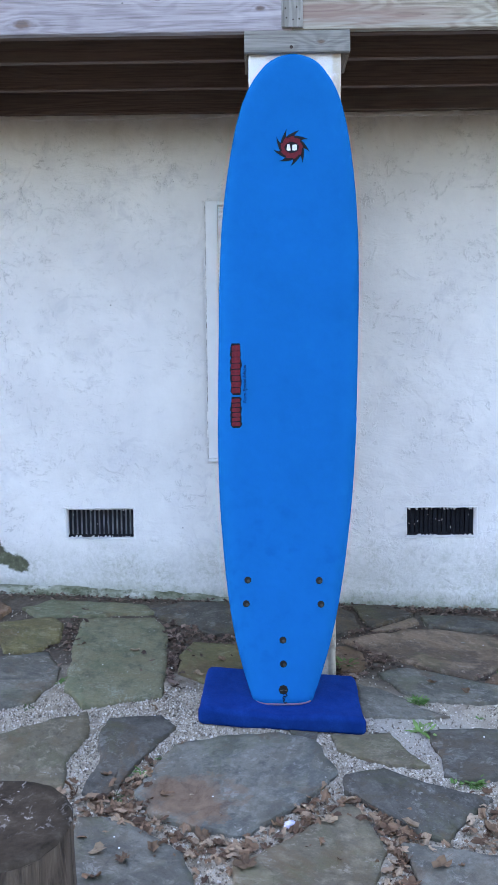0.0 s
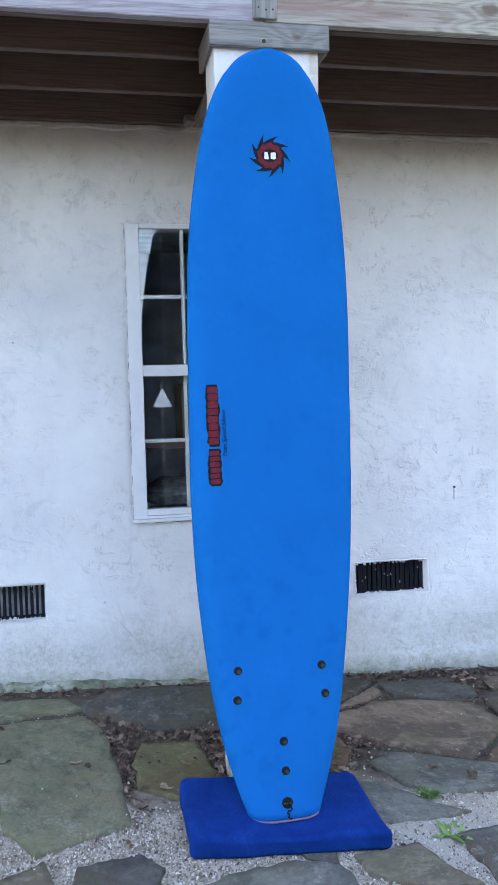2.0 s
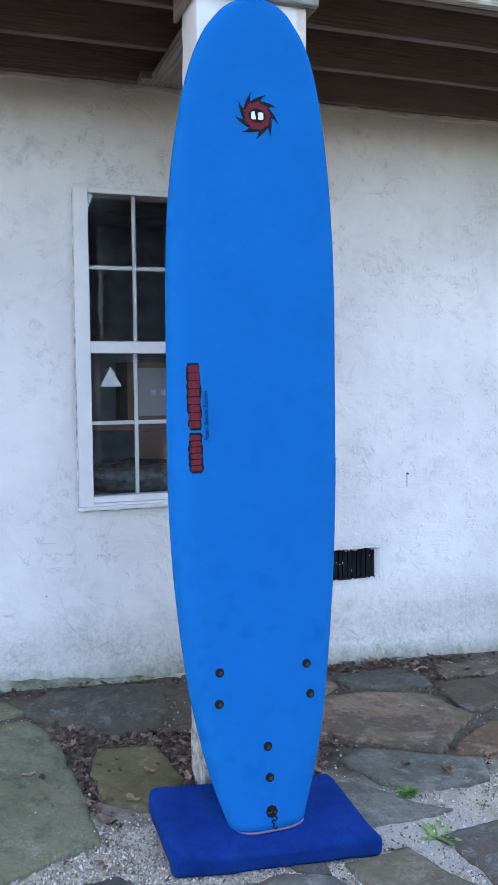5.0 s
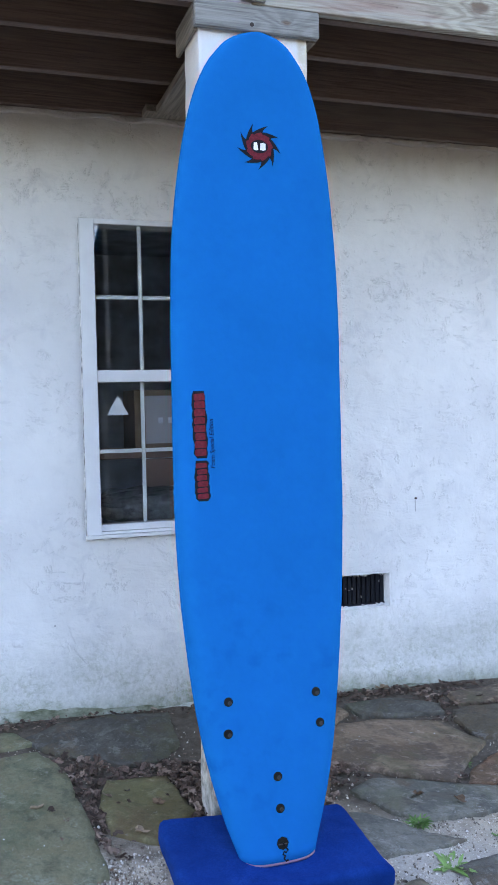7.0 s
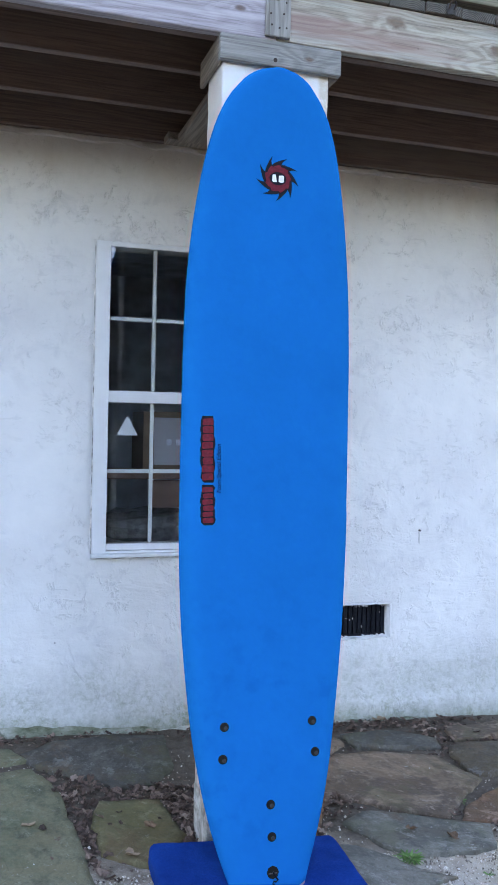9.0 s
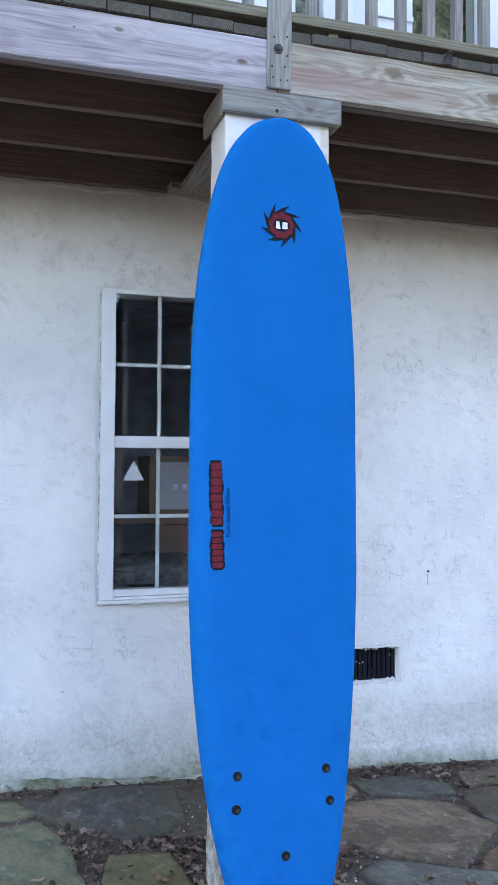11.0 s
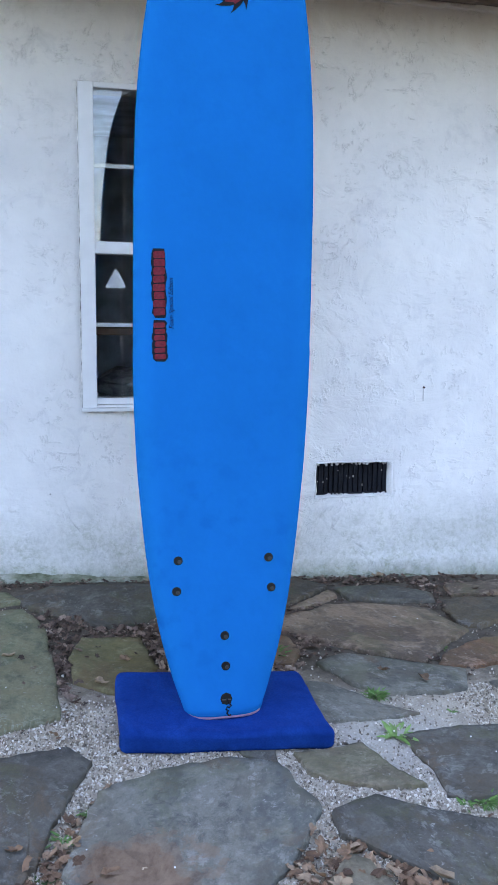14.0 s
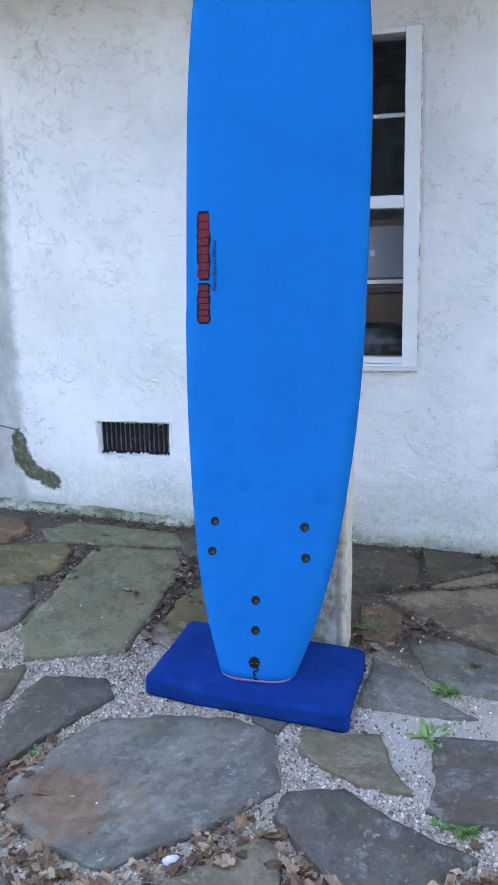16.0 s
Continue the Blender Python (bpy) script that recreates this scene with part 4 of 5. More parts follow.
# ---- railing ----
rail = thing("deck_railing", (0.13, 3.65, 3.03), "weathered grey wooden railing with square balusters", "railing")
part("rail_post", box(0.088, 0.176, 3.645, 3.661, 2.788, 4.00, 0.003, None, 0.0008, 30), STUBW, rail, "grey four-inch rail post")
part("rail_post", box(1.94, 2.03, 3.645, 3.661, 2.788, 4.00, 0.003), STUBW, rail)
part("rail_post", box(-1.86, -1.77, 3.645, 3.661, 2.788, 4.00, 0.003), STUBW, rail)
for a, b in ((-3.2, 0.131), (0.133, 3.6)):
    part("bottom_rail", box(a, b, 3.664, 3.752, 3.038, 3.076, 0.004, None, 0.001, 20), RAILW, rail, "greenish mossy rail")
    part("top_rail", box(a, b, 3.664, 3.752, 3.90, 3.938, 0.004), RAILW, rail)
x = -3.15
while x < 3.6:
    if abs(x - 0.132) > 0.075:
        part("baluster", box(x - 0.018, x + 0.018, 3.690, 3.726, 3.077, 3.899, 0.002), BALUW, rail)
    x += 0.118
for x in (-0.9, 0.35, 1.4):
    part("spacer", box(x - 0.02, x + 0.02, 3.69, 3.73, 3.006, 3.037, 0.002), RAILW, rail)
for i, (x, z) in enumerate(((0.104, 2.862), (0.150, 2.866), (0.158, 2.905), (0.108, 2.825), (0.135, 2.818), (0.160, 2.82), (0.110, 2.965), (0.158, 2.972))):
    part("nail", disc(0.0035, 0.0035, (x, 3.6455, z), (0, -1, 0), 0.0015, 8), RUST, rail)
bolt = part("bolt", disc(0.017, 0.017, (0.126, 3.6455, 2.925), (0, -1, 0), 0.004, 20), STEEL, rail, "rusty round-headed bolt with washer")
part("bolt_head", disc(0.010, 0.008, (0.126, 3.6418, 2.925), (0, -1, 0), 0.006, 6), STEEL, bolt)
hook = thing("wall_bracket", (0.783, 3.65, 2.985), "small rusty metal bracket nailed to the deck edge", "bracket")
part("plate", box(0.766, 0.800, 3.637, 3.641, 2.966, 3.004, 0.001), STEEL, hook)
part("loop", tube([(0.772, 3.637, 2.985), (0.772, 3.622, 3.000), (0.783, 3.616, 3.006), (0.794, 3.622, 3.000), (0.794, 3.637, 2.985)], 0.003), RUST, hook)

# ---- surfboard ----
B_LOW, B_TOP, B_THICK = 0.040, 2.672, 0.089


def smooth_curve(pairs):
    xs, ys = [p[0] for p in pairs], [p[1] for p in pairs]
    m = np.gradient(ys, xs)

    def at(v):
        i = int(min(max(np.searchsorted(xs, v) - 1, 0), len(xs) - 2))
        h = xs[i + 1] - xs[i]
        t = min(max((v - xs[i]) / h, 0), 1)
        return ((2 * t**3 - 3 * t**2 + 1) * ys[i] + (t**3 - 2 * t**2 + t) * h * m[i] + (-2 * t**3 + 3 * t**2) * ys[i + 1] + (t**3 - t**2) * h * m[i + 1])

    return at


rocker = smooth_curve([(0.0, 3.337), (0.10, 3.360), (0.30, 3.394), (0.54, 3.437), (1.16, 3.519), (1.75, 3.568), (2.35, 3.605), (2.67, 3.608)])
plan_half = smooth_curve([(0.036, 0.1205), (0.051, 0.1255), (0.139, 0.157), (0.251, 0.1905), (0.362, 0.2155), (0.475, 0.235), (0.589, 0.250), (0.705, 0.262), (0.821, 0.2725), (0.938, 0.2795), (1.054, 0.2845), (1.289, 0.2895), (1.523, 0.2905), (1.757, 0.2905), (1.990, 0.2835), (2.22, 0.2605), (2.335, 0.242)])
nose_half = smooth_curve([(0.0, 0.0), (0.110, 0.0705), (0.158, 0.097), (0.241, 0.134), (0.336, 0.1725), (0.473, 0.2165), (0.580, 0.242), (0.672, 0.2605), (0.753, 0.2735), (0.826, 0.2835)])


def fuller(z):
    """The east rail is a touch fuller along the middle."""
    return 0.0025 * math.sin(math.pi * min(1, max(0, (z - 0.3) / 1.7)))


def half_width(z):
    if z <= 2.15:
        return plan_half(z) * (1.006 if z < 1.2 else 1.0) + fuller(z)
    nose = nose_half(math.sqrt(max(0.0, B_TOP - z)))
    return nose if z > 2.3 else nose + (plan_half(z) - nose) * (2.3 - z) / 0.15


def mid_x(z):
    return 0.0725 + 0.0225 * z + fuller(z)


def thick(z):
    u = (z - B_LOW) / (B_TOP - B_LOW)
    return B_THICK * (0.66 + 0.34 * min(1, 6.0 * u) ** 0.8) * (0.50 + 0.50 * min(1, 3.6 * (1.012 - u)) ** 0.6)


ROLL = 0.088
widest = smooth_curve([(0.0, 0.90), (0.9, 0.88), (1.5, 0.70), (2.1, 0.62), (2.7, 0.58)])


def rounding(inset, w, t, z):
    """Depth of the rounded rail behind the flat deck, inset metres in from the board's edge."""
    r = min(ROLL, w)
    s = max(0.0, 1 - inset / r)
    crown = 0.007 * (1 - min(1.0, inset / w)) ** 2
    return crown + (widest(z) * t - 0.007) * (1 - max(0.0, 1 - s ** 2.3) ** 0.5)


def tuck(inset, w, t, z):
    """Height of the tucked-under bottom edge above the flat bottom."""
    s = max(0.0, 1 - inset / min(0.022, w))
    return (1 - widest(z)) * t * (1 - math.sqrt(max(0.0, 1 - s * s)))


def skin(x, z, lift=0.0):
    """The deck's face at (x, z), with its rounded rails; lift stands off it."""
    w = max(half_width(z), 0.001)
    inset = max(w - abs(x - mid_x(z)), 0.0)
    return Vector((x, rocker(z) + rounding(inset, w, thick(z), z) - lift, z))


def build_board():
    bm = bmesh.new()
    n, rings = 26, []
    zs = [B_LOW + (B_TOP - B_LOW) * (i / 90) for i in range(88)] + [B_TOP - d for d in (0.045, 0.032, 0.020, 0.011, 0.005, 0.0015)]
    for z in sorted(zs):
        ring = []
        w, t, c = max(half_width(z), 0.006), thick(z), mid_x(z)
        if z > B_TOP - 0.06:
            t *= max(0.12, ((B_TOP - z) / 0.06)) ** 0.35
        half = []
        for i in range(n + 1):
            q = i / n
            inset = w * (1 - math.cos(0.5 * math.pi * q)) ** 1.15 if w > 0.0071 else w * q
            half.append((w - inset, rounding(inset, w, t, z), t - tuck(inset, w, t, z)))
        full = [(px, d) for px, d, u in half] + [(-px, d) for px, d, u in half[-2::-1]]
        full += [(-px, u) for px, d, u in half[1:]] + [(px, u) for px, d, u in half[-2:0:-1]]
        for px, d in full:
            ring.append(bm.verts.new((c + px, rocker(z) + d, z)))
        rings.append(ring)
    for a, b in zip(rings, rings[1:]):
        for i in range(4 * n):
            bm.faces.new((a[i], b[i], b[(i + 1) % (4 * n)], a[(i + 1) % (4 * n)]))
    bm.faces.new(rings[0])
    bm.faces.new(rings[-1][::-1])
    # shallow dents of a used foam deck
    for v in bm.verts:
        v.co.y += 0.0014 * noise.noise(v.co * 5) + 0.0006 * noise.noise(v.co * 17)
    return bm


board = thing("surfboard", (mid_x(0.04), 3.37, 0.04), "bright blue foam longboard leaning upright against the post", "surfboard")
part("foam_body", build_board(), FOAM, board, smooth=True)
# dark slick bottom skin, on the side that faces the wall
slick = bmesh.new()
sr = []
for i in range(61):
    z = B_LOW + 0.004 + (B_TOP - B_LOW - 0.03) * i / 60
    w, t, c = half_width(z) * 0.955, thick(z), mid_x(z)
    sr.append([slick.verts.new((c + w * (j / 6 - 1), rocker(z) + t - tuck(half_width(z) * (1 - 0.955 * abs(j / 6 - 1)), half_width(z), t, z) + 0.0025, z)) for j in range(13)])
for a, b in zip(sr, sr[1:]):
    for j in range(12):
        slick.faces.new((a[j], b[j], b[j + 1], a[j + 1]))
part("slick_bottom", slick, SLICK, board, "dark slick plastic bottom skin", smooth=True)
# slick bottom's edge showing round the tail
edge = bmesh.new()
cols = []
for i in range(25):
    q = i / 12 - 1
    x = mid_x(0.045) + q * 0.114
    up = 0.004 * abs(q) ** 8
    y = skin(x, 0.045).y
    cols.append([edge.verts.new(p) for p in ((x, y - 0.003, 0.0475 + up), (x, y - 0.005, 0.0445 + up), (x, y - 0.003, 0.0410 + up), (x, y + 0.012, 0.0400), (x, y + 0.012, 0.0475))])
for a, b in zip(cols, cols[1:]):
    for j in range(5):
        edge.faces.new((a[j], a[(j + 1) % 5], b[(j + 1) % 5], b[j]))
edge.faces.new(cols[0][::-1])
edge.faces.new(cols[-1])
part("tail_edge", edge, PINK, board, "thin pinkish slick edge")


def decal(outline, lift):
    """A thin print on the deck from a closed outline of (x, z)."""
    bm = bmesh.new()
    vs = [bm.verts.new(skin(x, z, lift)) for x, z in outline]
    f = bm.faces.new(vs)
    bmesh.ops.triangulate(bm, faces=[f])
    bm.normal_update()
    return bm


# whirling saw-blade emblem near the nose
EX, EZ = 0.126, 2.300
BLADES = [-i * 2 * math.pi / 9 for i in range(9)]
emblem = part("emblem", decal([(EX + r * math.cos(a + d), EZ + r * math.sin(a + d)) for a in BLADES for r, d in (
    (0.0490, 0.62), (0.0525, 0.42), (0.0580, 0.16), (0.0660, -0.06), (0.0765, -0.26), (0.0615, -0.14), (0.0530, -0.09))], 0.0010), P_DARK, board, "round black and red whirling blade print")
part("red_ring", decal([(EX + r * math.cos(a + d), EZ + r * math.sin(a + d)) for a in BLADES for r, d in (
    (0.0410, 0.60), (0.0430, 0.40), (0.0450, 0.18), (0.0475, 0.02), (0.0435, -0.06))], 0.0017), P_RED, emblem)
part("dark_centre", decal([(EX + (0.030 if abs(math.cos(a)) > 0.3 else 0.027) * math.cos(a), EZ + 0.022 * math.sin(a)) for a in [2 * math.pi * i / 20 for i in range(20)]], 0.0023), P_DARK, emblem)
for dx, o in ((-0.012, ((-0.007, 0.012), (0.003, 0.013), (0.006, 0.000), (0.008, -0.012), (-0.003, -0.013), (-0.009, -0.010))),
              (0.011, ((-0.008, 0.010), (0.003, 0.012), (0.010, 0.010), (0.010, -0.010), (0.002, -0.013), (-0.009, -0.011)))):
    part("white_mark", decal([(EX + dx + a, EZ + b) for a, b in o], 0.0029), P_WHITE, emblem)

# upright word mark as plain red blocks with a dark ragged border
mark = None
rnd = random.Random(11)
for lo, hi, count in ((1.157, 1.285, 6), (1.292, 1.505, 8)):
    right = [(-0.0885 + rnd.uniform(-0.003, 0.003), lo + (hi - lo) * i / 14) for i in range(15)]
    left = [(-0.1330 + rnd.uniform(-0.003, 0.003), hi - (hi - lo) * i / 14) for i in range(15)]
    for e in (0, 14):
        right[e] = (right[e][0] - 0.007, right[e][1])
        left[e] = (left[e][0] + 0.007, left[e][1])
    strip = bmesh.new()
    rows = [[strip.verts.new(skin(l[0] + (r[0] - l[0]) * j / 6, r[1], 0.0009)) for j in range(7)] for r, l in zip(right, left[::-1])]
    for u, v in zip(rows, rows[1:]):
        for j in range(6):
            strip.faces.new((u[j], u[j + 1], v[j + 1], v[j]))
    p = part("word_border" if mark else "word_mark", strip, P_DARK, mark or board, "dark-bordered red block print")
    mark = mark or p
    step = (hi - lo - 0.012) / count
    for i in range(count):
        z0 = lo + 0.006 + i * step
        a, b = -0.128 + rnd.uniform(-0.002, 0.002), -0.094 + rnd.uniform(-0.002, 0.002)
        o = [(a + 0.003, z0 + 0.001), (b - 0.004, z0 + 0.001 + rnd.uniform(0, 0.002)), (b, z0 + 0.004), (b, z0 + step - 0.004), (b - 0.003, z0 + step - 0.001), (a + 0.004, z0 + step - 0.001 - rnd.uniform(0, 0.002)), (a, z0 + step - 0.005), (a, z0 + 0.004)]
        part("red_block", decal(o, 0.0020), P_RED, mark)

# small script line beside it
fc = bpy.data.curves.new("script_line", "FONT")
fc.offset = 0.0002
fc.body, fc.size, fc.align_x, fc.shear = "Foam Special Edition", 0.0200, "LEFT", 0.25
tmp = bpy.data.objects.new("script_line", fc)
scene.collection.objects.link(tmp)
bpy.context.view_layer.update()
me = bpy.data.meshes.new_from_object(tmp.evaluated_get(bpy.context.evaluated_depsgraph_get()))
bpy.data.objects.remove(tmp)
span = max(v.co.x for v in me.vertices)
for v in me.vertices:
    v.co = skin(-0.0680 - v.co.y, 1.258 + v.co.x * 0.158 / span, 0.0014)
me.materials.append(P_NAVY)
sl = new("script_line", me)
adopt(sl, board)
tagged(sl, "small dark slanted lettering")

# fin plugs and leash plug
for x, z in ((-0.067, 0.535), (0.226, 0.532), (-0.074, 0.440), (0.232, 0.437), (0.075, 0.296), (0.076, 0.201)):
    c = skin(x, z)
    ax = Vector((0, -1, 0.16))
    p = part("fin_plug", disc(0.0150, 0.0142, c + Vector((0, 0.004, 0)), ax, 0.0052, 22), BLACK, board, "black fin screw plug")
    # paler disc set off-centre, drawn as the glint on the screw
    part("screw", disc(0.0072, 0.0060, c + Vector((0.0035, -0.0012, -0.003)), ax, 0.0012, 14), SCREW_GLINT, p)
lp = skin(0.075, 0.099)
leash = part("leash_plug", disc(0.0205, 0.0195, lp + Vector((0, 0.004, 0)), (0, -1, 0.2), 0.0056, 8), BLACK, board, "black leash cup")
part("cup_bar", tube([lp + Vector((-0.014, -0.003, -0.001)), lp + Vector((0.014, -0.003, -0.001))], 0.002), STEEL, leash)
cord = [(0.000, 0.004), (0.009, -0.012), (0.015, -0.020), (0.008, -0.025), (0.001, -0.022), (-0.003, -0.029), (0.004, -0.034), (0.000, -0.042), (0.006, -0.049), (0.013, -0.047)]
part("leash_cord", tube([skin(0.075 + a, 0.099 + b, 0.004) for a, b in cord], 0.0028), P_DARK, board, "short black cord loop")

# ---- blue cushion under the tail ----
pad = bmesh.new()
bmesh.ops.create_cube(pad, size=1)
bmesh.ops.subdivide_edges(pad, edges=pad.edges[:], cuts=36, use_grid_fill=True)
PW, PD, PH, PR = 0.655, 0.415, 0.078, 0.024
for v in pad.verts:
    p = Vector((v.co.x * PW, v.co.y * PD, v.co.z * PH))
    # round the edges of the block
    core = Vector([max(-h + PR, min(h - PR, q)) for q, h in zip(p, (PW / 2, PD / 2, PH / 2))])
    if (p - core).length > 1e-6:
        p = core + (p - core).normalized() * PR
    u, w, h = p.x / PW, p.y / PD, p.z / PH + 0.5
    sag = 0.015 * math.exp(-((u - 0.0) / 0.22) ** 2 - ((w + 0.28) / 0.25) ** 2)
    x = 0.066 + p.x + 0.004 * w + math.copysign(0.010, u) * (2 * abs(u)) ** 10 * (2 * abs(w)) ** 6 * (1 if w < 0 else -1)
    y = 3.450 + p.y - u * 0.042
    v.co = Vector((x, y, land(x, y) + 0.004 + h * (PH + 0.008 * w - sag)))
    v.co += noise.noise_vector(v.co * 6) * 0.005 + noise.noise_vector(v.co * 20) * 0.0016
tagged(part("cushion", pad, TOWEL, smooth=True), "flat royal blue plush cushion lying on the flagstones", "cushion")

# ---- ground: one sheet to the horizon ----
def spread(near0, near1, step, far):
    a = list(np.arange(near0, near1, step))
    d = step
    lo, hi = [near0], [near1]
    while lo[-1] > -far:
        d *= 1.7
        lo.append(lo[-1] - d)
        hi.append(hi[-1] + d)
    return lo[:0:-1] + a + hi


gxs, gys = spread(-1.9, 2.3, 0.025, 700), spread(1.9, 5.0, 0.025, 700)
ground = bmesh.new()
gv = []
for x in gxs:
    col = []
    for y in gys:
        near = max(0.0, 1 - 0.25 * max(0, abs(x - 0.2) - 2.2, abs(y - 3.4) - 1.7))
        v = Vector((x, y, 0))
        z = land(min(max(x, -6), 6), min(max(y, -0.9), 5.9)) * near + 0.004
        z += near * (0.006 * noise.noise(v * 3.1) + 0.005 * noise.noise(v * 17) + 0.003 * noise.noise(v * 41))
        col.append(ground.verts.new((x, y, z)))
    gv.append(col)
for i in range(len(gxs) - 1):
    for j in range(len(gys) - 1):
        ground.faces.new((gv[i][j], gv[i + 1][j], gv[i + 1][j + 1], gv[i][j + 1]))
tagged(part("ground", ground, SOIL, smooth=True), "gravelly bare soil between the paving stones", "ground", kind="structure")

# ---- flagstones ----
paving = tagged(thing("paving", (0, 3.3, -0.02), "irregular slate flagstone paving with open gravel joints", "paving"), kind="structure")
STONES = []


def flagstone(kind, lift, *corners):
    """One broken slab with a ragged, chipped outline."""
    STONES.append(corners)
    seed = len(STONES) * 7.3
    n = len(corners)
    rim = []
    for i, (x0, y0) in enumerate(corners):
        x1, y1 = corners[(i + 1) % n]
        L = math.hypot(x1 - x0, y1 - y0)
        k = max(2, int(L / 0.018))
        for j in range(k):
            t = j / k
            p = Vector((x0 + (x1 - x0) * t, y0 + (y1 - y0) * t, 0))
            q = p + Vector((seed, 0, 0))
            d = noise.noise_vector(q * 8) * 0.012 + noise.noise_vector(q * 27) * 0.008 + noise.noise_vector(q * 70) * 0.004
            rim.append(p + Vector((d.x, d.y, 0)))
    c = sum(rim, Vector()) / len(rim)
    tilt = noise.noise_vector(Vector((seed, 1, 2))) * 0.010
    bm = bmesh.new()
    rings = []
    for s, drop in ((0.985, 0.055), (1.004, 0.020), (1.002, 0.009), (0.993, 0.0006), (0.86, 0), (0.68, 0), (0.46, 0), (0.22, 0)):
        ring = []
        for p in rim:
            # chips broken out of the top edge
            bite = max(0.0, noise.noise(p * 7 + Vector((seed, 4, 0))) - 0.05) * 0.16 if s == 0.993 else 0.0
            w = c + (p - c) * (s - bite)
            q = Vector((w.x + seed, w.y, 0))
            z = land(w.x, w.y) + lift - drop + (w.x - c.x) * tilt.x + (w.y - c.y) * tilt.y
            z += 0.004 * noise.noise(q * 5) + (0.0022 * noise.noise(q * 18) if drop < 0.01 else 0.004 * noise.noise(q * 40))
            ring.append(bm.verts.new((w.x, w.y, z)))
        rings.append(ring)
    m = len(rim)
    for a, b in zip(rings, rings[1:]):
        for i in range(m):
            bm.faces.new((a[i], a[(i + 1) % m], b[(i + 1) % m], b[i]))
    bm.faces.new(rings[-1])
    bmesh.ops.recalc_face_normals(bm, faces=bm.faces)
    ob = part("flagstone", bm, SLATES[kind], paving)
    ob.data.polygons.foreach_set("use_smooth", [p.normal.z > 0.8 for p in ob.data.polygons])
    return ob


flagstone("green", 0.024, (-0.97, 4.41), (-0.58, 4.46), (-0.49, 4.24), (-0.43, 3.52), (-0.75, 3.37), (-0.86, 3.54), (-0.93, 4.02))
flagstone("green", 0.020, (-1.32, 4.54), (-1.20, 4.69), (-0.66, 4.68), (-0.58, 4.55), (-0.96, 4.46), (-1.22, 4.42))
flagstone("olive", 0.022, (-1.42, 4.28), (-1.12, 4.41), (-1.05, 4.32), (-1.01, 4.10), (-1.09, 3.91), (-1.24, 3.92))
flagstone("blue", 0.022, (-1.36, 3.72), (-1.22, 3.86), (-1.03, 3.92), (-0.93, 3.76), (-0.92, 3.60), (-0.96, 3.42), (-1.12, 3.30), (-1.34, 3.40))
flagstone("grey", 0.022, (-1.22, 3.06), (-1.01, 3.12), (-0.85, 3.23), (-0.71, 3.32), (-0.68, 3.13), (-0.72, 2.93), (-0.69, 2.76), (-0.90, 2.70), (-1.20, 2.74))
flagstone("dark", 0.022, (-0.62, 3.27), (-0.42, 3.32), (-0.35, 3.22), (-0.42, 3.06), (-0.53, 2.71), (-0.62, 2.74), (-0.60, 2.96), (-0.64, 3.15))
flagstone("patch", 0.026, (-0.34, 3.06), (-0.18, 3.15), (0.06, 3.20), (0.20, 3.15), (0.26, 2.92), (0.13, 2.73), (-0.06, 2.52), (-0.23, 2.54), (-0.38, 2.62), (-0.44, 2.74), (-0.39, 2.90))
flagstone("dark", 0.020, (-0.62, 4.60), (-0.48, 4.72), (-0.20, 4.77), (0.02, 4.74), (0.00, 4.42), (-0.10, 4.26), (-0.26, 4.24), (-0.40, 4.35), (-0.57, 4.48))
flagstone("olive", 0.018, (-0.36, 4.14), (-0.12, 4.13), (-0.08, 3.83), (-0.24, 3.65), (-0.40, 3.76), (-0.41, 3.96))
flagstone("blue", 0.022, (-0.60, 2.58), (-0.52, 2.59), (-0.39, 2.52), (-0.26, 2.42), (-0.20, 2.26), (-0.30, 2.10), (-0.55, 2.14), (-0.58, 2.40))
flagstone("grey", 0.024, (-0.10, 2.36), (0.12, 2.55), (0.27, 2.72), (0.31, 2.68), (0.37, 2.46), (0.30, 2.28), (0.14, 2.14), (-0.08, 2.20))
flagstone("dark", 0.023, (0.28, 2.91), (0.43, 2.96), (0.57, 2.87), (0.77, 2.78), (0.64, 2.64), (0.57, 2.53), (0.48, 2.57), (0.40, 2.67), (0.27, 2.80))
flagstone("grey", 0.018, (0.26, 3.21), (0.49, 3.24), (0.53, 3.11), (0.60, 2.99), (0.45, 3.00), (0.28, 3.09))
flagstone("dark", 0.022, (0.64, 3.27), (0.82, 3.30), (1.00, 3.30), (1.06, 3.10), (0.95, 2.96), (0.81, 2.92), (0.69, 2.90), (0.64, 2.94), (0.65, 3.06))
flagstone("blue", 0.014, (0.40, 3.73), (0.50, 3.68), (0.58, 3.61), (0.64, 3.49), (0.76, 3.41), (0.55, 3.39), (0.40, 3.40))
flagstone("blue", 0.018, (0.52, 3.84), (0.66, 3.92), (0.81, 3.85), (1.09, 3.73), (1.02, 3.56), (0.86, 3.56), (0.70, 3.56), (0.60, 3.65))
flagstone("tan", 0.022, (0.50, 4.12), (0.39, 4.24), (0.58, 4.33), (0.76, 4.43), (0.92, 4.44), (1.22, 4.35), (1.29, 4.09), (1.12, 3.96), (0.95, 3.80), (0.82, 3.87), (0.62, 4.03))
flagstone("wet", 0.020, (0.16, 4.72), (0.30, 4.78), (0.41, 4.79), (0.49, 4.64), (0.51, 4.43), (0.40, 4.31), (0.27, 4.23), (0.15, 4.30))
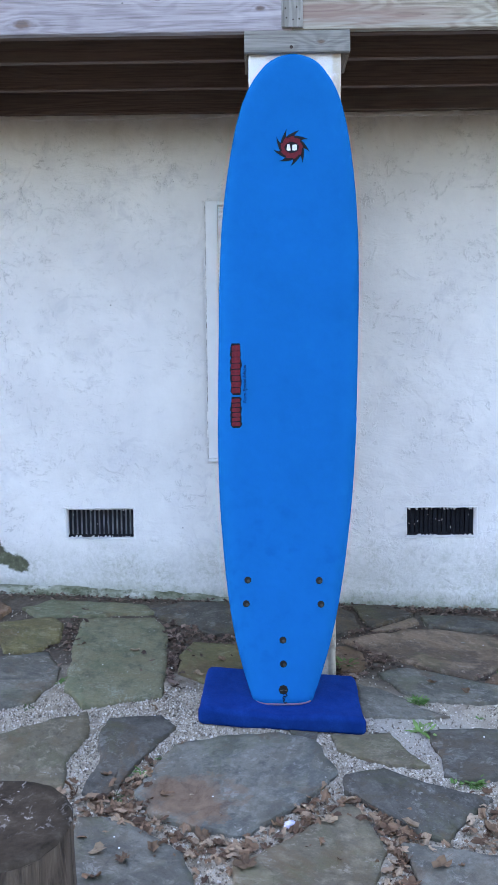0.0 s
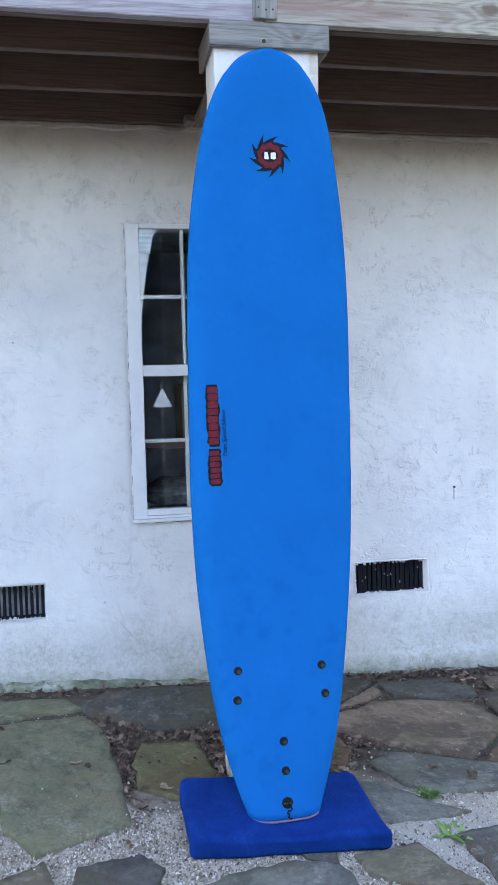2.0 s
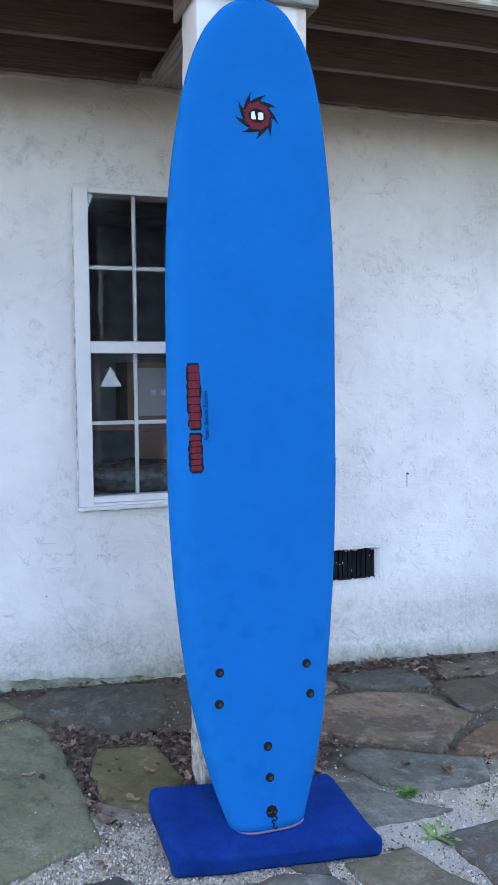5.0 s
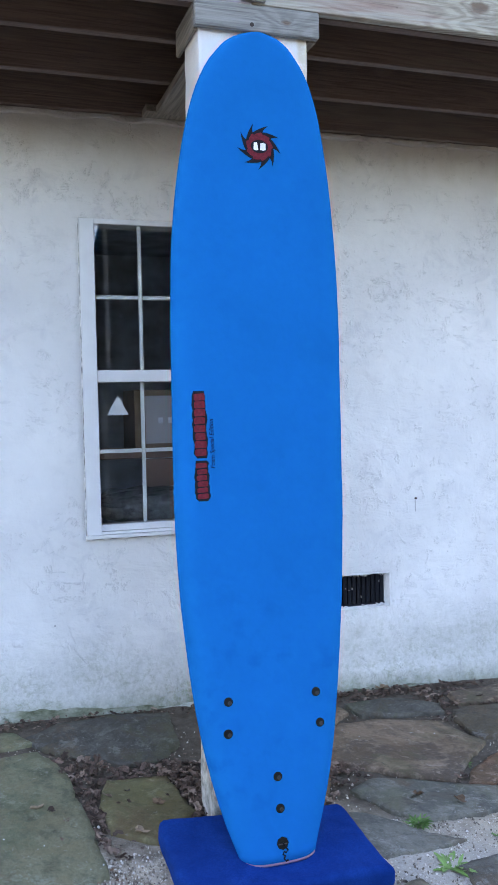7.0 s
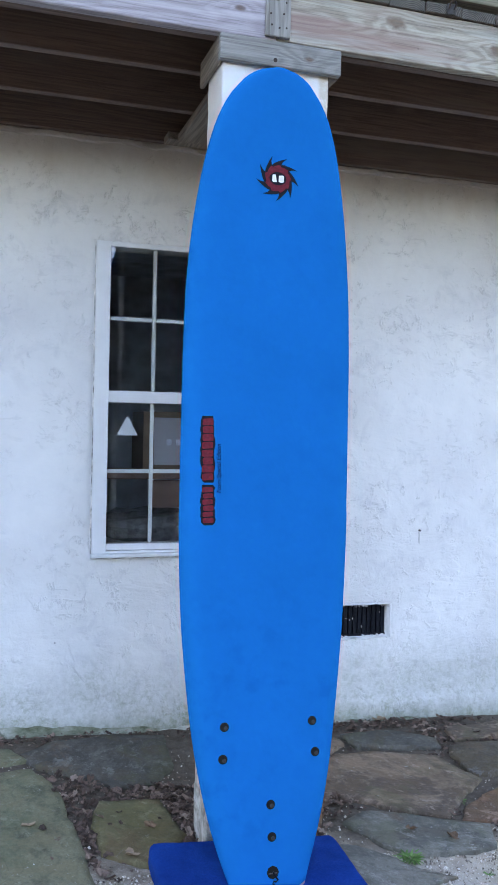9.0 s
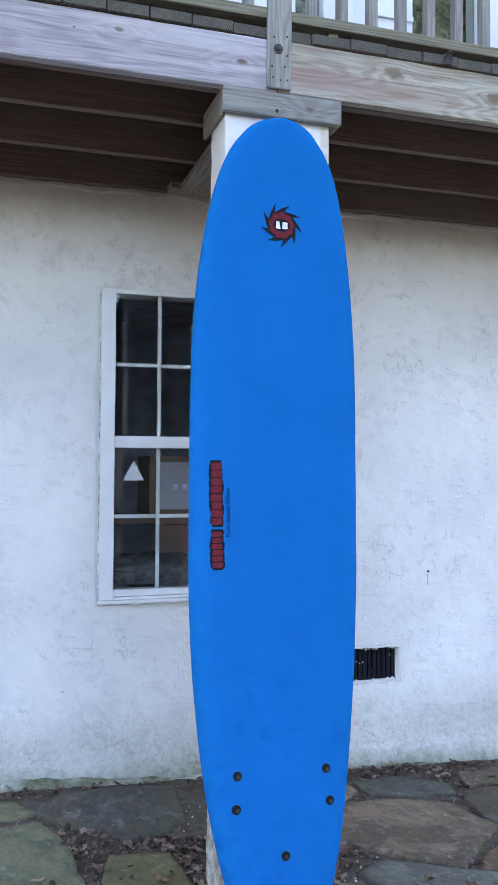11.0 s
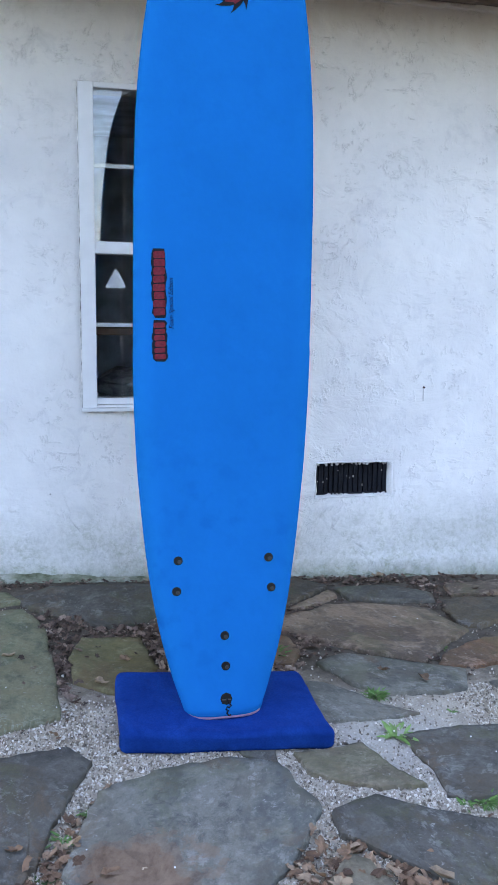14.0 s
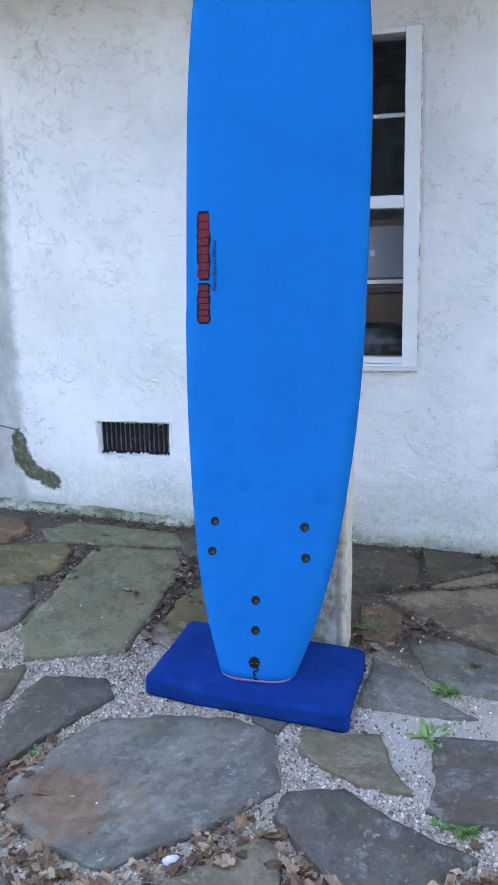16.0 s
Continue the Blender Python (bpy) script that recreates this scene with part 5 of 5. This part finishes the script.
flagstone("wet", 0.026, (0.50, 4.78), (0.69, 4.80), (0.83, 4.66), (0.68, 4.53), (0.56, 4.43), (0.53, 4.62))
flagstone("tan", 0.020, (0.56, 4.39), (0.68, 4.50), (0.82, 4.61), (0.84, 4.54), (0.74, 4.46), (0.58, 4.37))
flagstone("dark", 0.026, (0.86, 4.64), (1.14, 4.66), (1.32, 4.54), (1.29, 4.44), (1.07, 4.45), (0.89, 4.49))
flagstone("rust", 0.020, (0.31, 4.13), (0.41, 4.16), (0.48, 4.08), (0.49, 3.93), (0.43, 3.83), (0.35, 3.83))
flagstone("blue", 0.022, (0.42, 2.51), (0.58, 2.50), (0.72, 2.46), (0.80, 2.30), (0.66, 2.18), (0.44, 2.26))
flagstone("wet", 0.024, (1.34, 4.44), (1.48, 4.48), (1.66, 4.46), (1.62, 4.26), (1.38, 4.13), (1.28, 4.16), (1.29, 4.34))
flagstone("tan", 0.022, (1.44, 4.66), (1.78, 4.72), (1.86, 4.56), (1.64, 4.53), (1.42, 4.52))
flagstone("rust", 0.020, (1.06, 3.86), (1.32, 4.02), (1.52, 4.02), (1.46, 3.82), (1.14, 3.74), (1.00, 3.77))
flagstone("rust", 0.026, (-1.72, 4.62), (-1.50, 4.68), (-1.37, 4.50), (-1.40, 4.36), (-1.66, 4.32))
flagstone("green", 0.022, (-1.70, 4.22), (-1.50, 4.24), (-1.30, 3.96), (-1.42, 3.80), (-1.66, 3.86))
flagstone("blue", 0.022, (-1.66, 3.70), (-1.44, 3.68), (-1.40, 3.36), (-1.62, 3.28))
flagstone("green", 0.022, (-1.62, 3.16), (-1.30, 3.14), (-1.28, 2.78), (-1.56, 2.72))
flagstone("grey", 0.022, (-1.14, 2.62), (-0.72, 2.62), (-0.66, 2.30), (-0.94, 2.12), (-1.18, 2.30))
flagstone("grey", 0.022, (0.86, 2.82), (1.12, 2.92), (1.24, 2.62), (0.96, 2.44), (0.80, 2.52))
flagstone("blue", 0.022, (1.14, 3.62), (1.44, 3.70), (1.62, 3.50), (1.50, 3.24), (1.16, 3.30))
flagstone("grey", 0.022, (1.60, 4.02), (1.92, 4.08), (2.02, 3.74), (1.70, 3.62), (1.56, 3.80))
flagstone("tan", 0.022, (1.72, 4.40), (2.10, 4.46), (2.16, 4.16), (1.76, 4.14))
flagstone("dark", 0.012, (0.08, 3.27), (0.22, 3.25), (0.20, 3.18), (0.10, 3.215))


def on_stone(x, y):
    for poly in STONES:
        hit, j = False, len(poly) - 1
        for i in range(len(poly)):
            (xi, yi), (xj, yj) = poly[i], poly[j]
            if (yi > y) != (yj > y) and x < (xj - xi) * (y - yi) / (yj - yi) + xi:
                hit = not hit
            j = i
        if hit:
            return True
    return False


# ---- tree stump ----
stump = thing("tree_stump", (-0.60, 1.72, 0.02), "sawn tree stump with dark bark and a grey weathered top", "stump")
SX, SY, SR, SZ = -0.60, 1.72, 0.190, 0.46
sm, rings = bmesh.new(), []
for k in range(15):
    h = k / 14
    ring = []
    for i in range(64):
        a = 2 * math.pi * i / 64
        q = Vector((math.cos(a) * 1.6, math.sin(a) * 1.6, h * 1.2))
        r = SR * (1.0 + 0.10 * (1 - h) ** 3) + 0.012 * noise.noise(q * 1.2) + 0.007 * noise.noise(Vector((q.x * 6, q.y * 6, h)))
        ring.append(sm.verts.new((SX + r * math.cos(a), SY + r * math.sin(a), -0.03 + (SZ + 0.03) * h)))
    rings.append(ring)
for a, b in zip(rings, rings[1:]):
    for i in range(64):
        sm.faces.new((a[i], a[(i + 1) % 64], b[(i + 1) % 64], b[i]))
part("bark", sm, BARK, stump, smooth=True)
cm = bmesh.new()
prev = None
for s in (1.0, 0.96, 0.8, 0.6, 0.4, 0.2):
    ring = []
    for i in range(64):
        a = 2 * math.pi * i / 64
        q = Vector((math.cos(a) * 1.6, math.sin(a) * 1.6, 1.2))
        r = s * (SR + 0.012 * noise.noise(q * 1.2) + 0.004 * noise.noise(Vector((q.x * 6, q.y * 6, 1))))
        p = Vector((SX + r * math.cos(a), SY + r * math.sin(a), SZ + (-0.002 if s > 0.97 else 0.007)))
        p.z += 0.003 * noise.noise(p * 14)
        ring.append(cm.verts.new(p))
    if prev:
        for i in range(64):
            cm.faces.new((prev[i], prev[(i + 1) % 64], ring[(i + 1) % 64], ring[i]))
    prev = ring
cm.faces.new(prev)
part("cut_face", cm, CUT, stump, "grey weathered saw cut", smooth=True)

# ---- gravel in the joints ----
rnd = random.Random(21)
verts, faces = [], []
IV = [Vector(p) for p in ((1, 0, 0), (-1, 0, 0), (0, 1, 0), (0, -1, 0), (0, 0, 1), (0, 0, -1))]
IF = [(0, 2, 4), (2, 1, 4), (1, 3, 4), (3, 0, 4), (2, 0, 5), (1, 2, 5), (3, 1, 5), (0, 3, 5)]


def pebble_at(x, y, r):
    e = Euler((rnd.uniform(0, 6), rnd.uniform(0, 6), rnd.uniform(0, 6))).to_matrix()
    s = Vector((rnd.uniform(0.7, 1.3), rnd.uniform(0.6, 1.1), rnd.uniform(0.45, 0.8)))
    v = Vector((x, y, 0))
    z = land(x, y) + 0.004 + 0.006 * noise.noise(v * 3.1) + 0.005 * noise.noise(v * 17) + 0.003 * noise.noise(v * 41)
    k = len(verts)
    for p in IV:
        q = e @ Vector((p.x * s.x, p.y * s.y, p.z * s.z)) * rnd.uniform(0.7, 1.2) * r
        verts.append((x + q.x, y + q.y, z + r * 0.35 + q.z))
    faces.extend([[k + i for i in f] for f in IF])


def shell_density(x, y):
    """Thick gravel round the cushion and in the near joints, little by the wall."""
    d = 0.9 if 2.6 < y < 3.62 else (0.035 if y >= 3.62 else 0.45)
    if -0.80 < x < 0.02 and 2.9 < y < 3.55:
        d = 1.0
    if 0.45 < x < 0.95 and 3.1 < y < 3.6:
        d = 0.26
    return d * (0.55 + 0.9 * max(0, noise.noise(Vector((x * 5, y * 5, 3))) + 0.35))


count = 0
while count < 46000:
    x, y = rnd.uniform(-1.5, 1.6), rnd.uniform(2.15, 4.6)
    if rnd.random() < shell_density(x, y) and not on_stone(x, y):
        pebble_at(x, y, rnd.choice((0.002, 0.0024, 0.0028, 0.0032, 0.0036, 0.0042, 0.005, 0.0064)) * rnd.uniform(0.8, 1.25))
        count += 1
gm = bpy.data.meshes.new("gravel")
gm.from_pydata(verts, [], faces)
gm.materials.append(GRAVEL)
tagged(new("gravel", gm), "pale crushed shell gravel in the paving joints", "gravel", kind="stuff")
# white chips lying on the slabs
for i in range(34):
    x, y = rnd.uniform(-1.2, 1.3), rnd.uniform(2.4, 4.3)
    if on_stone(x, y) and not (-0.28 < x < 0.44 and 3.1 < y < 3.85):
        bm = bmesh.new()
        bmesh.ops.create_icosphere(bm, subdivisions=1, radius=rnd.uniform(0.002, 0.0042))
        for v in bm.verts:
            v.co = Vector((v.co.x * rnd.uniform(0.7, 1.3), v.co.y, v.co.z * 0.6)) + Vector((x, y, land(x, y) + 0.026))
        tagged(part("shell_chip", bm, P_WHITE), "small white shell chip on a flagstone", "shell", "shell chips")


# ---- dry leaves ----
def leaf_mesh(r, seed, lobes):
    """A curled dry leaf: outline with lobes, midrib fold and a stalk."""
    k = random.Random(seed)
    out = []
    n = lobes * 4
    for i in range(n):
        a = 2 * math.pi * i / n
        lob = 0.62 + 0.38 * abs(math.cos(lobes * a / 2)) ** 0.7
        out.append((r * lob * math.sin(a) * 0.72 * k.uniform(0.85, 1.1), r * lob * math.cos(a) * k.uniform(0.9, 1.1)))
    curl, fold = k.uniform(0.05, 0.45), k.uniform(0.05, 0.35)
    f = lambda x, y: Vector((x, y, fold * abs(x) + curl * (x * x + y * y) / r * 0.6 + 0.12 * r * math.sin(9 * x / r + seed)))
    vs = [f(0, 0)] + [f(x * 0.5, y * 0.5) for x, y in out] + [f(x, y) for x, y in out]
    fs = []
    for i in range(n):
        j = (i + 1) % n
        fs.append((0, 1 + i, 1 + j))
        fs.append((1 + i, 1 + n + i, 1 + n + j, 1 + j))
    b = len(vs)
    vs += [Vector((0.02 * r, -0.7 * r, 0.3 * r)), Vector((-0.02 * r, -0.7 * r, 0.3 * r)), Vector((0, -1.5 * r, 0.42 * r))]
    fs.append((b, b + 1, b + 2))
    return vs, fs


SHAPES = [leaf_mesh(1.0, s, l) for s, l in ((1, 5), (2, 3), (3, 5), (4, 2), (5, 3), (6, 5))]
rnd = random.Random(33)
verts, faces = [], []


def lay_leaf(x, y, r, lift):
    vs, fs = SHAPES[rnd.randrange(len(SHAPES))]
    e = Euler((rnd.gauss(0, 0.28) + (math.pi if rnd.random() < 0.5 else 0), rnd.gauss(0, 0.28), rnd.uniform(0, 6.3))).to_matrix()
    k = len(verts)
    pts = [e @ (v * r) for v in vs]
    low = min(p.z for p in pts)
    for p in pts:
        verts.append((x + p.x, y + p.y, land(x, y) + lift - 0.012 + p.z - low * 0.75))
    faces.extend([[k + i for i in f] for f in fs])


# drifts: x, y, spread x, spread y, how many, size
for cx, cy, sx, sy, n, r in ((0.30, 2.60, 0.10, 0.10, 46, 0.030), (0.10, 2.62, 0.10, 0.07, 34, 0.024), (-0.45, 2.62, 0.10, 0.10, 52, 0.028),
                             (-0.30, 2.36, 0.14, 0.12, 36, 0.032), (0.80, 2.58, 0.10, 0.14, 60, 0.030), (0.42, 2.42, 0.06, 0.14, 40, 0.030),
                             (-0.14, 4.12, 0.10, 0.10, 90, 0.024), (-0.04, 3.98, 0.05, 0.12, 60, 0.024), (-0.46, 3.90, 0.05, 0.22, 80, 0.022), (-0.44, 4.30, 0.10, 0.08, 40, 0.022), (-0.98, 4.20, 0.05, 0.16, 36, 0.022),
                             (0.90, 4.76, 0.45, 0.04, 120, 0.022), (-0.90, 4.77, 0.5, 0.035, 130, 0.015), (1.38, 4.60, 0.24, 0.08, 44, 0.022),
                             (0.48, 4.02, 0.10, 0.06, 60, 0.022), (0.50, 4.22, 0.05, 0.14, 40, 0.022), (0.36, 3.80, 0.05, 0.10, 30, 0.020), (1.26, 4.42, 0.06, 0.10, 24, 0.020), (0.62, 4.40, 0.14, 0.05, 22, 0.020),
                             (0.96, 3.78, 0.14, 0.04, 18, 0.020), (-0.42, 2.80, 0.05, 0.10, 26, 0.024), (-0.10, 2.46, 0.16, 0.04, 26, 0.022)):
    for _ in range(int(n * 5.2)):
        x, y = rnd.gauss(cx, sx), rnd.gauss(cy, sy)
        if y < 4.82 and (not on_stone(x, y) or rnd.random() < 0.05):
            lay_leaf(x, y, r * rnd.choice((0.25, 0.35, 0.45, 0.62, 0.95)) * rnd.uniform(0.85, 1.15), 0.032 if on_stone(x, y) else 0.016 + 0.014 * rnd.random())
for label, mat, back in (("drifts of dry brown leaves in the paving joints", LITTER, False), ("dark damp leaf litter along the foot of the wall", DAMP, True)):
    lm = bpy.data.meshes.new("leaf_litter")
    lm.from_pydata(verts, [], [f for f in faces if (verts[f[0]][1] > 3.55) == back])
    lm.materials.append(mat)
    tagged(new("leaf_litter", lm), label, "leaves", kind="stuff")
single = []
for vs, fs in SHAPES:
    me = bpy.data.meshes.new("fallen_leaf")
    me.from_pydata([v * 0.036 for v in vs], [], fs)
    me.materials.append(LEAF1)
    single.append(me)
for i, (x, y, s, turn) in enumerate(((-0.20, 2.50, 1.0, 30), (-0.50, 2.40, 0.8, 120), (-0.42, 2.36, 0.9, 200), (-0.34, 2.42, 1.0, 10), (-0.62, 3.97, 0.8, 80),
                                     (-0.20, 3.90, 0.8, 40), (0.75, 3.72, 0.8, 100), (0.88, 3.64, 0.9, 190), (0.20, 2.60, 0.9, 60), (0.46, 2.60, 1.0, 220),
                                     (0.52, 2.40, 1.1, 130), (-0.06, 2.36, 1.2, 310), (0.72, 2.60, 1.0, 20), (-0.30, 3.72, 0.8, 250), (1.14, 4.80, 1.2, 15))):
    ob = new("fallen_leaf", single[i % len(single)])
    ob.matrix_basis = pose(x, y, land(x, y) + (0.028 if on_stone(x, y) else 0.020), random.Random(i).uniform(-12, 12), random.Random(i + 50).uniform(-12, 12), turn) @ Matrix.Scale(s, 4)
    tagged(ob, "single curled dry brown leaf on the paving", "leaf", "fallen leaves")


# ---- weeds ----
def blade(verts, faces, base, turn, length, width, rise, droop):
    k, n = len(verts), 6
    d = Vector((math.cos(turn), math.sin(turn), 0))
    s = Vector((-d.y, d.x, 0))
    for i in range(n + 1):
        t = i / n
        c = Vector(base) + d * length * t + Vector((0, 0, rise * t - droop * t * t))
        w = width * math.sin(math.pi * (0.12 + 0.88 * t)) ** 0.8 * (1 if i % 2 else 0.75)
        verts.extend([c - s * w, c + Vector((0, 0, -w * 0.3)), c + s * w])
    for i in range(n):
        for j in range(2):
            a = k + i * 3 + j
            faces.append((a, a + 1, a + 4, a + 3))


def weed(x, y, size, leaves, seed, label, mat, flat=1.0):
    k = random.Random(seed)
    verts, faces = [], []
    z = land(x, y) + 0.004
    for i in range(leaves):
        t = 2 * math.pi * i / leaves + k.uniform(-0.4, 0.4)
        L = size * k.uniform(0.55, 1.1)
        blade(verts, faces, (x + k.gauss(0, size * 0.18), y + k.gauss(0, size * 0.14), z), t, L, L * (k.uniform(0.13, 0.20) if leaves == 15 else k.uniform(0.08, 0.13) if leaves > 50 else k.uniform(0.12, 0.20)), L * k.uniform(0.25, 0.8) / flat, L * k.uniform(0.15, 0.5) / flat)
    if leaves == 15:
        root = thing("weed", (x, y, z), label, "weed", "weeds in the joints")
        for i in range(leaves):
            me = bpy.data.meshes.new("leaf")
            me.from_pydata(verts[i * 21:i * 21 + 21], [], [[q - i * 21 for q in f] for f in faces[i * 12:i * 12 + 12]])
            me.materials.append(WEED_LEAF)
            adopt(new("leaf", me), root)
        return
    me = bpy.data.meshes.new("weed")
    me.from_pydata(verts, [], faces)
    me.materials.append(mat)
    tagged(new("weed", me), label, "weed", "weeds in the joints", "stuff")


weed(0.63, 3.29, 0.075, 15, 1, "green rosette of toothed weed leaves in the gravel", WEED, 1.2)
weed(0.66, 3.56, 0.046, 120, 2, "low tuft of green weed in the joint", WEED)
weed(0.74, 2.90, 0.046, 90, 3, "low tuft of green weed beside a slab", WEED)
weed(0.68, 2.90, 0.035, 16, 4, "low tuft of green weed beside a slab", WEED)
weed(-0.43, 2.88, 0.050, 60, 5, "mossy green tuft between two slabs", WEED, 1.6)
weed(-0.37, 3.00, 0.034, 36, 6, "mossy green tuft between two slabs", WEED, 1.6)
weed(0.38, 3.93, 0.070, 80, 7, "green mossy tuft at the foot of the post", WEED)
weed(0.89, 3.42, 0.022, 12, 8, "small green weed seedling in the sand", WEED)
weed(1.10, 3.94, 0.030, 14, 9, "small green weed seedling on the paving", WEED)
weed(-0.90, 3.62, 0.050, 12, 10, "small green weed between the slabs", WEED)
weed(-0.98, 3.36, 0.036, 16, 11, "flat green moss patch beside a slab", MOSS, 2.0)
weed(-0.50, 2.72, 0.040, 30, 12, "mossy green tuft between two slabs", MOSS, 1.8)
weed(0.42, 3.08, 0.030, 14, 13, "small dark weed on a slab edge", MOSS)
weed(0.66, 3.14, 0.022, 10, 14, "small green weed seedling in the sand", WEED)

# crumpled scrap of paper between the slabs
sc = bmesh.new()
bmesh.ops.create_icosphere(sc, subdivisions=3, radius=0.016)
for v in sc.verts:
    v.co += noise.noise_vector(v.co * 90) * 0.007
    v.co = Vector((v.co.x * 1.2, v.co.y, v.co.z * 0.75)) + Vector((0.075, 2.585, land(0.075, 2.585) + 0.018))
tagged(part("paper_scrap", sc, plain("pale_lilac_paper", (0.62, 0.60, 0.78), 0.7, 0.15, 60)), "crumpled pale lilac scrap of paper", "paper")

# hinge scrap and wire on the old coat of the wall
hg = thing("wire_scrap", (-1.60, 4.86, 0.53), "rusty wire and small metal plate on the old wall", "wire")
part("plate", box(-1.575, -1.545, 4.842, 4.852, 0.515, 0.540, 0.001), STICKER, hg, "pale metal plate")
part("wire", tube([(-1.70, 4.856, 0.545), (-1.66, 4.850, 0.540), (-1.63, 4.852, 0.533), (-1.60, 4.846, 0.528), (-1.575, 4.848, 0.535)], 0.003), RUST, hg)

# old screw with a rust run in the plaster
SCX, SCZ = 1.376, 0.955
sw = thing("wall_screw", (SCX, FACE, SCZ), "small rusty screw with a faint run below it in the stucco", "screw")
part("screw_head", disc(0.006, 0.005, (SCX, FACE + 0.012, SCZ), (0, -1, 0), 0.024, 10), RUST, sw)
part("rust_run", box(SCX - 0.0035, SCX + 0.0025, FACE - 0.004, FACE + 0.012, SCZ - 0.070, SCZ - 0.008, 0.001, None, 0.002, 10), plain("dried_run", (0.50, 0.49, 0.47), 0.8, 0.3, 60), sw, "grey dried run")

# ---- far woods behind the open yard, and unseen side trees that block light ----
rnd = random.Random(77)
verts, faces = [], []
for i in range(40000):
    a = rnd.uniform(-1.5, 1.5) if i < 26000 else rnd.uniform(0.55, 1.5) * (1 if i % 5 < 3 else -1)
    # side trees stand near, added out of view to cut light from both sides
    side = min(1.0, max(0.0, (a - 0.55) / 0.25, (-a - 0.65) / 0.25))
    R = rnd.uniform(32, 46) * (1 - side) + rnd.uniform(6.5, 8.5) * side
    rise = min(1, max(0, (a - 0.17) / 0.12)) * 18.0 + min(1, max(0, (-a - 0.6) / 0.4)) * 1.0
    rise = rise * (1 - side) + 7.5 * side
    top = 4.2 + rise + (1.6 + 0.15 * rise) * noise.noise(Vector((a * 5, 0, 0))) + 1.2 * noise.noise(Vector((a * 19, 3, 0)))
    c = Vector((R * math.sin(a), 1.0 - R * math.cos(a), top * rnd.random() ** 0.8))
    s = rnd.uniform(0.18, 0.6) if i < 26000 else rnd.uniform(0.08, 0.26)
    k = len(verts)
    for _ in range(4):
        verts.append(tuple(c + Vector((rnd.uniform(-s, s), rnd.uniform(-s, s), rnd.uniform(-s, s)))))
    faces.extend(((k, k + 1, k + 2), (k, k + 2, k + 3), (k, k + 3, k + 1)))
wm = bpy.data.meshes.new("distant_woods")
wm.from_pydata(verts, [], faces)
wm.materials.append(WOODS)
tagged(new("distant_woods", wm), "distant line of dull green and brown trees, with unseen near ones blocking side light", "woods", kind="stuff")
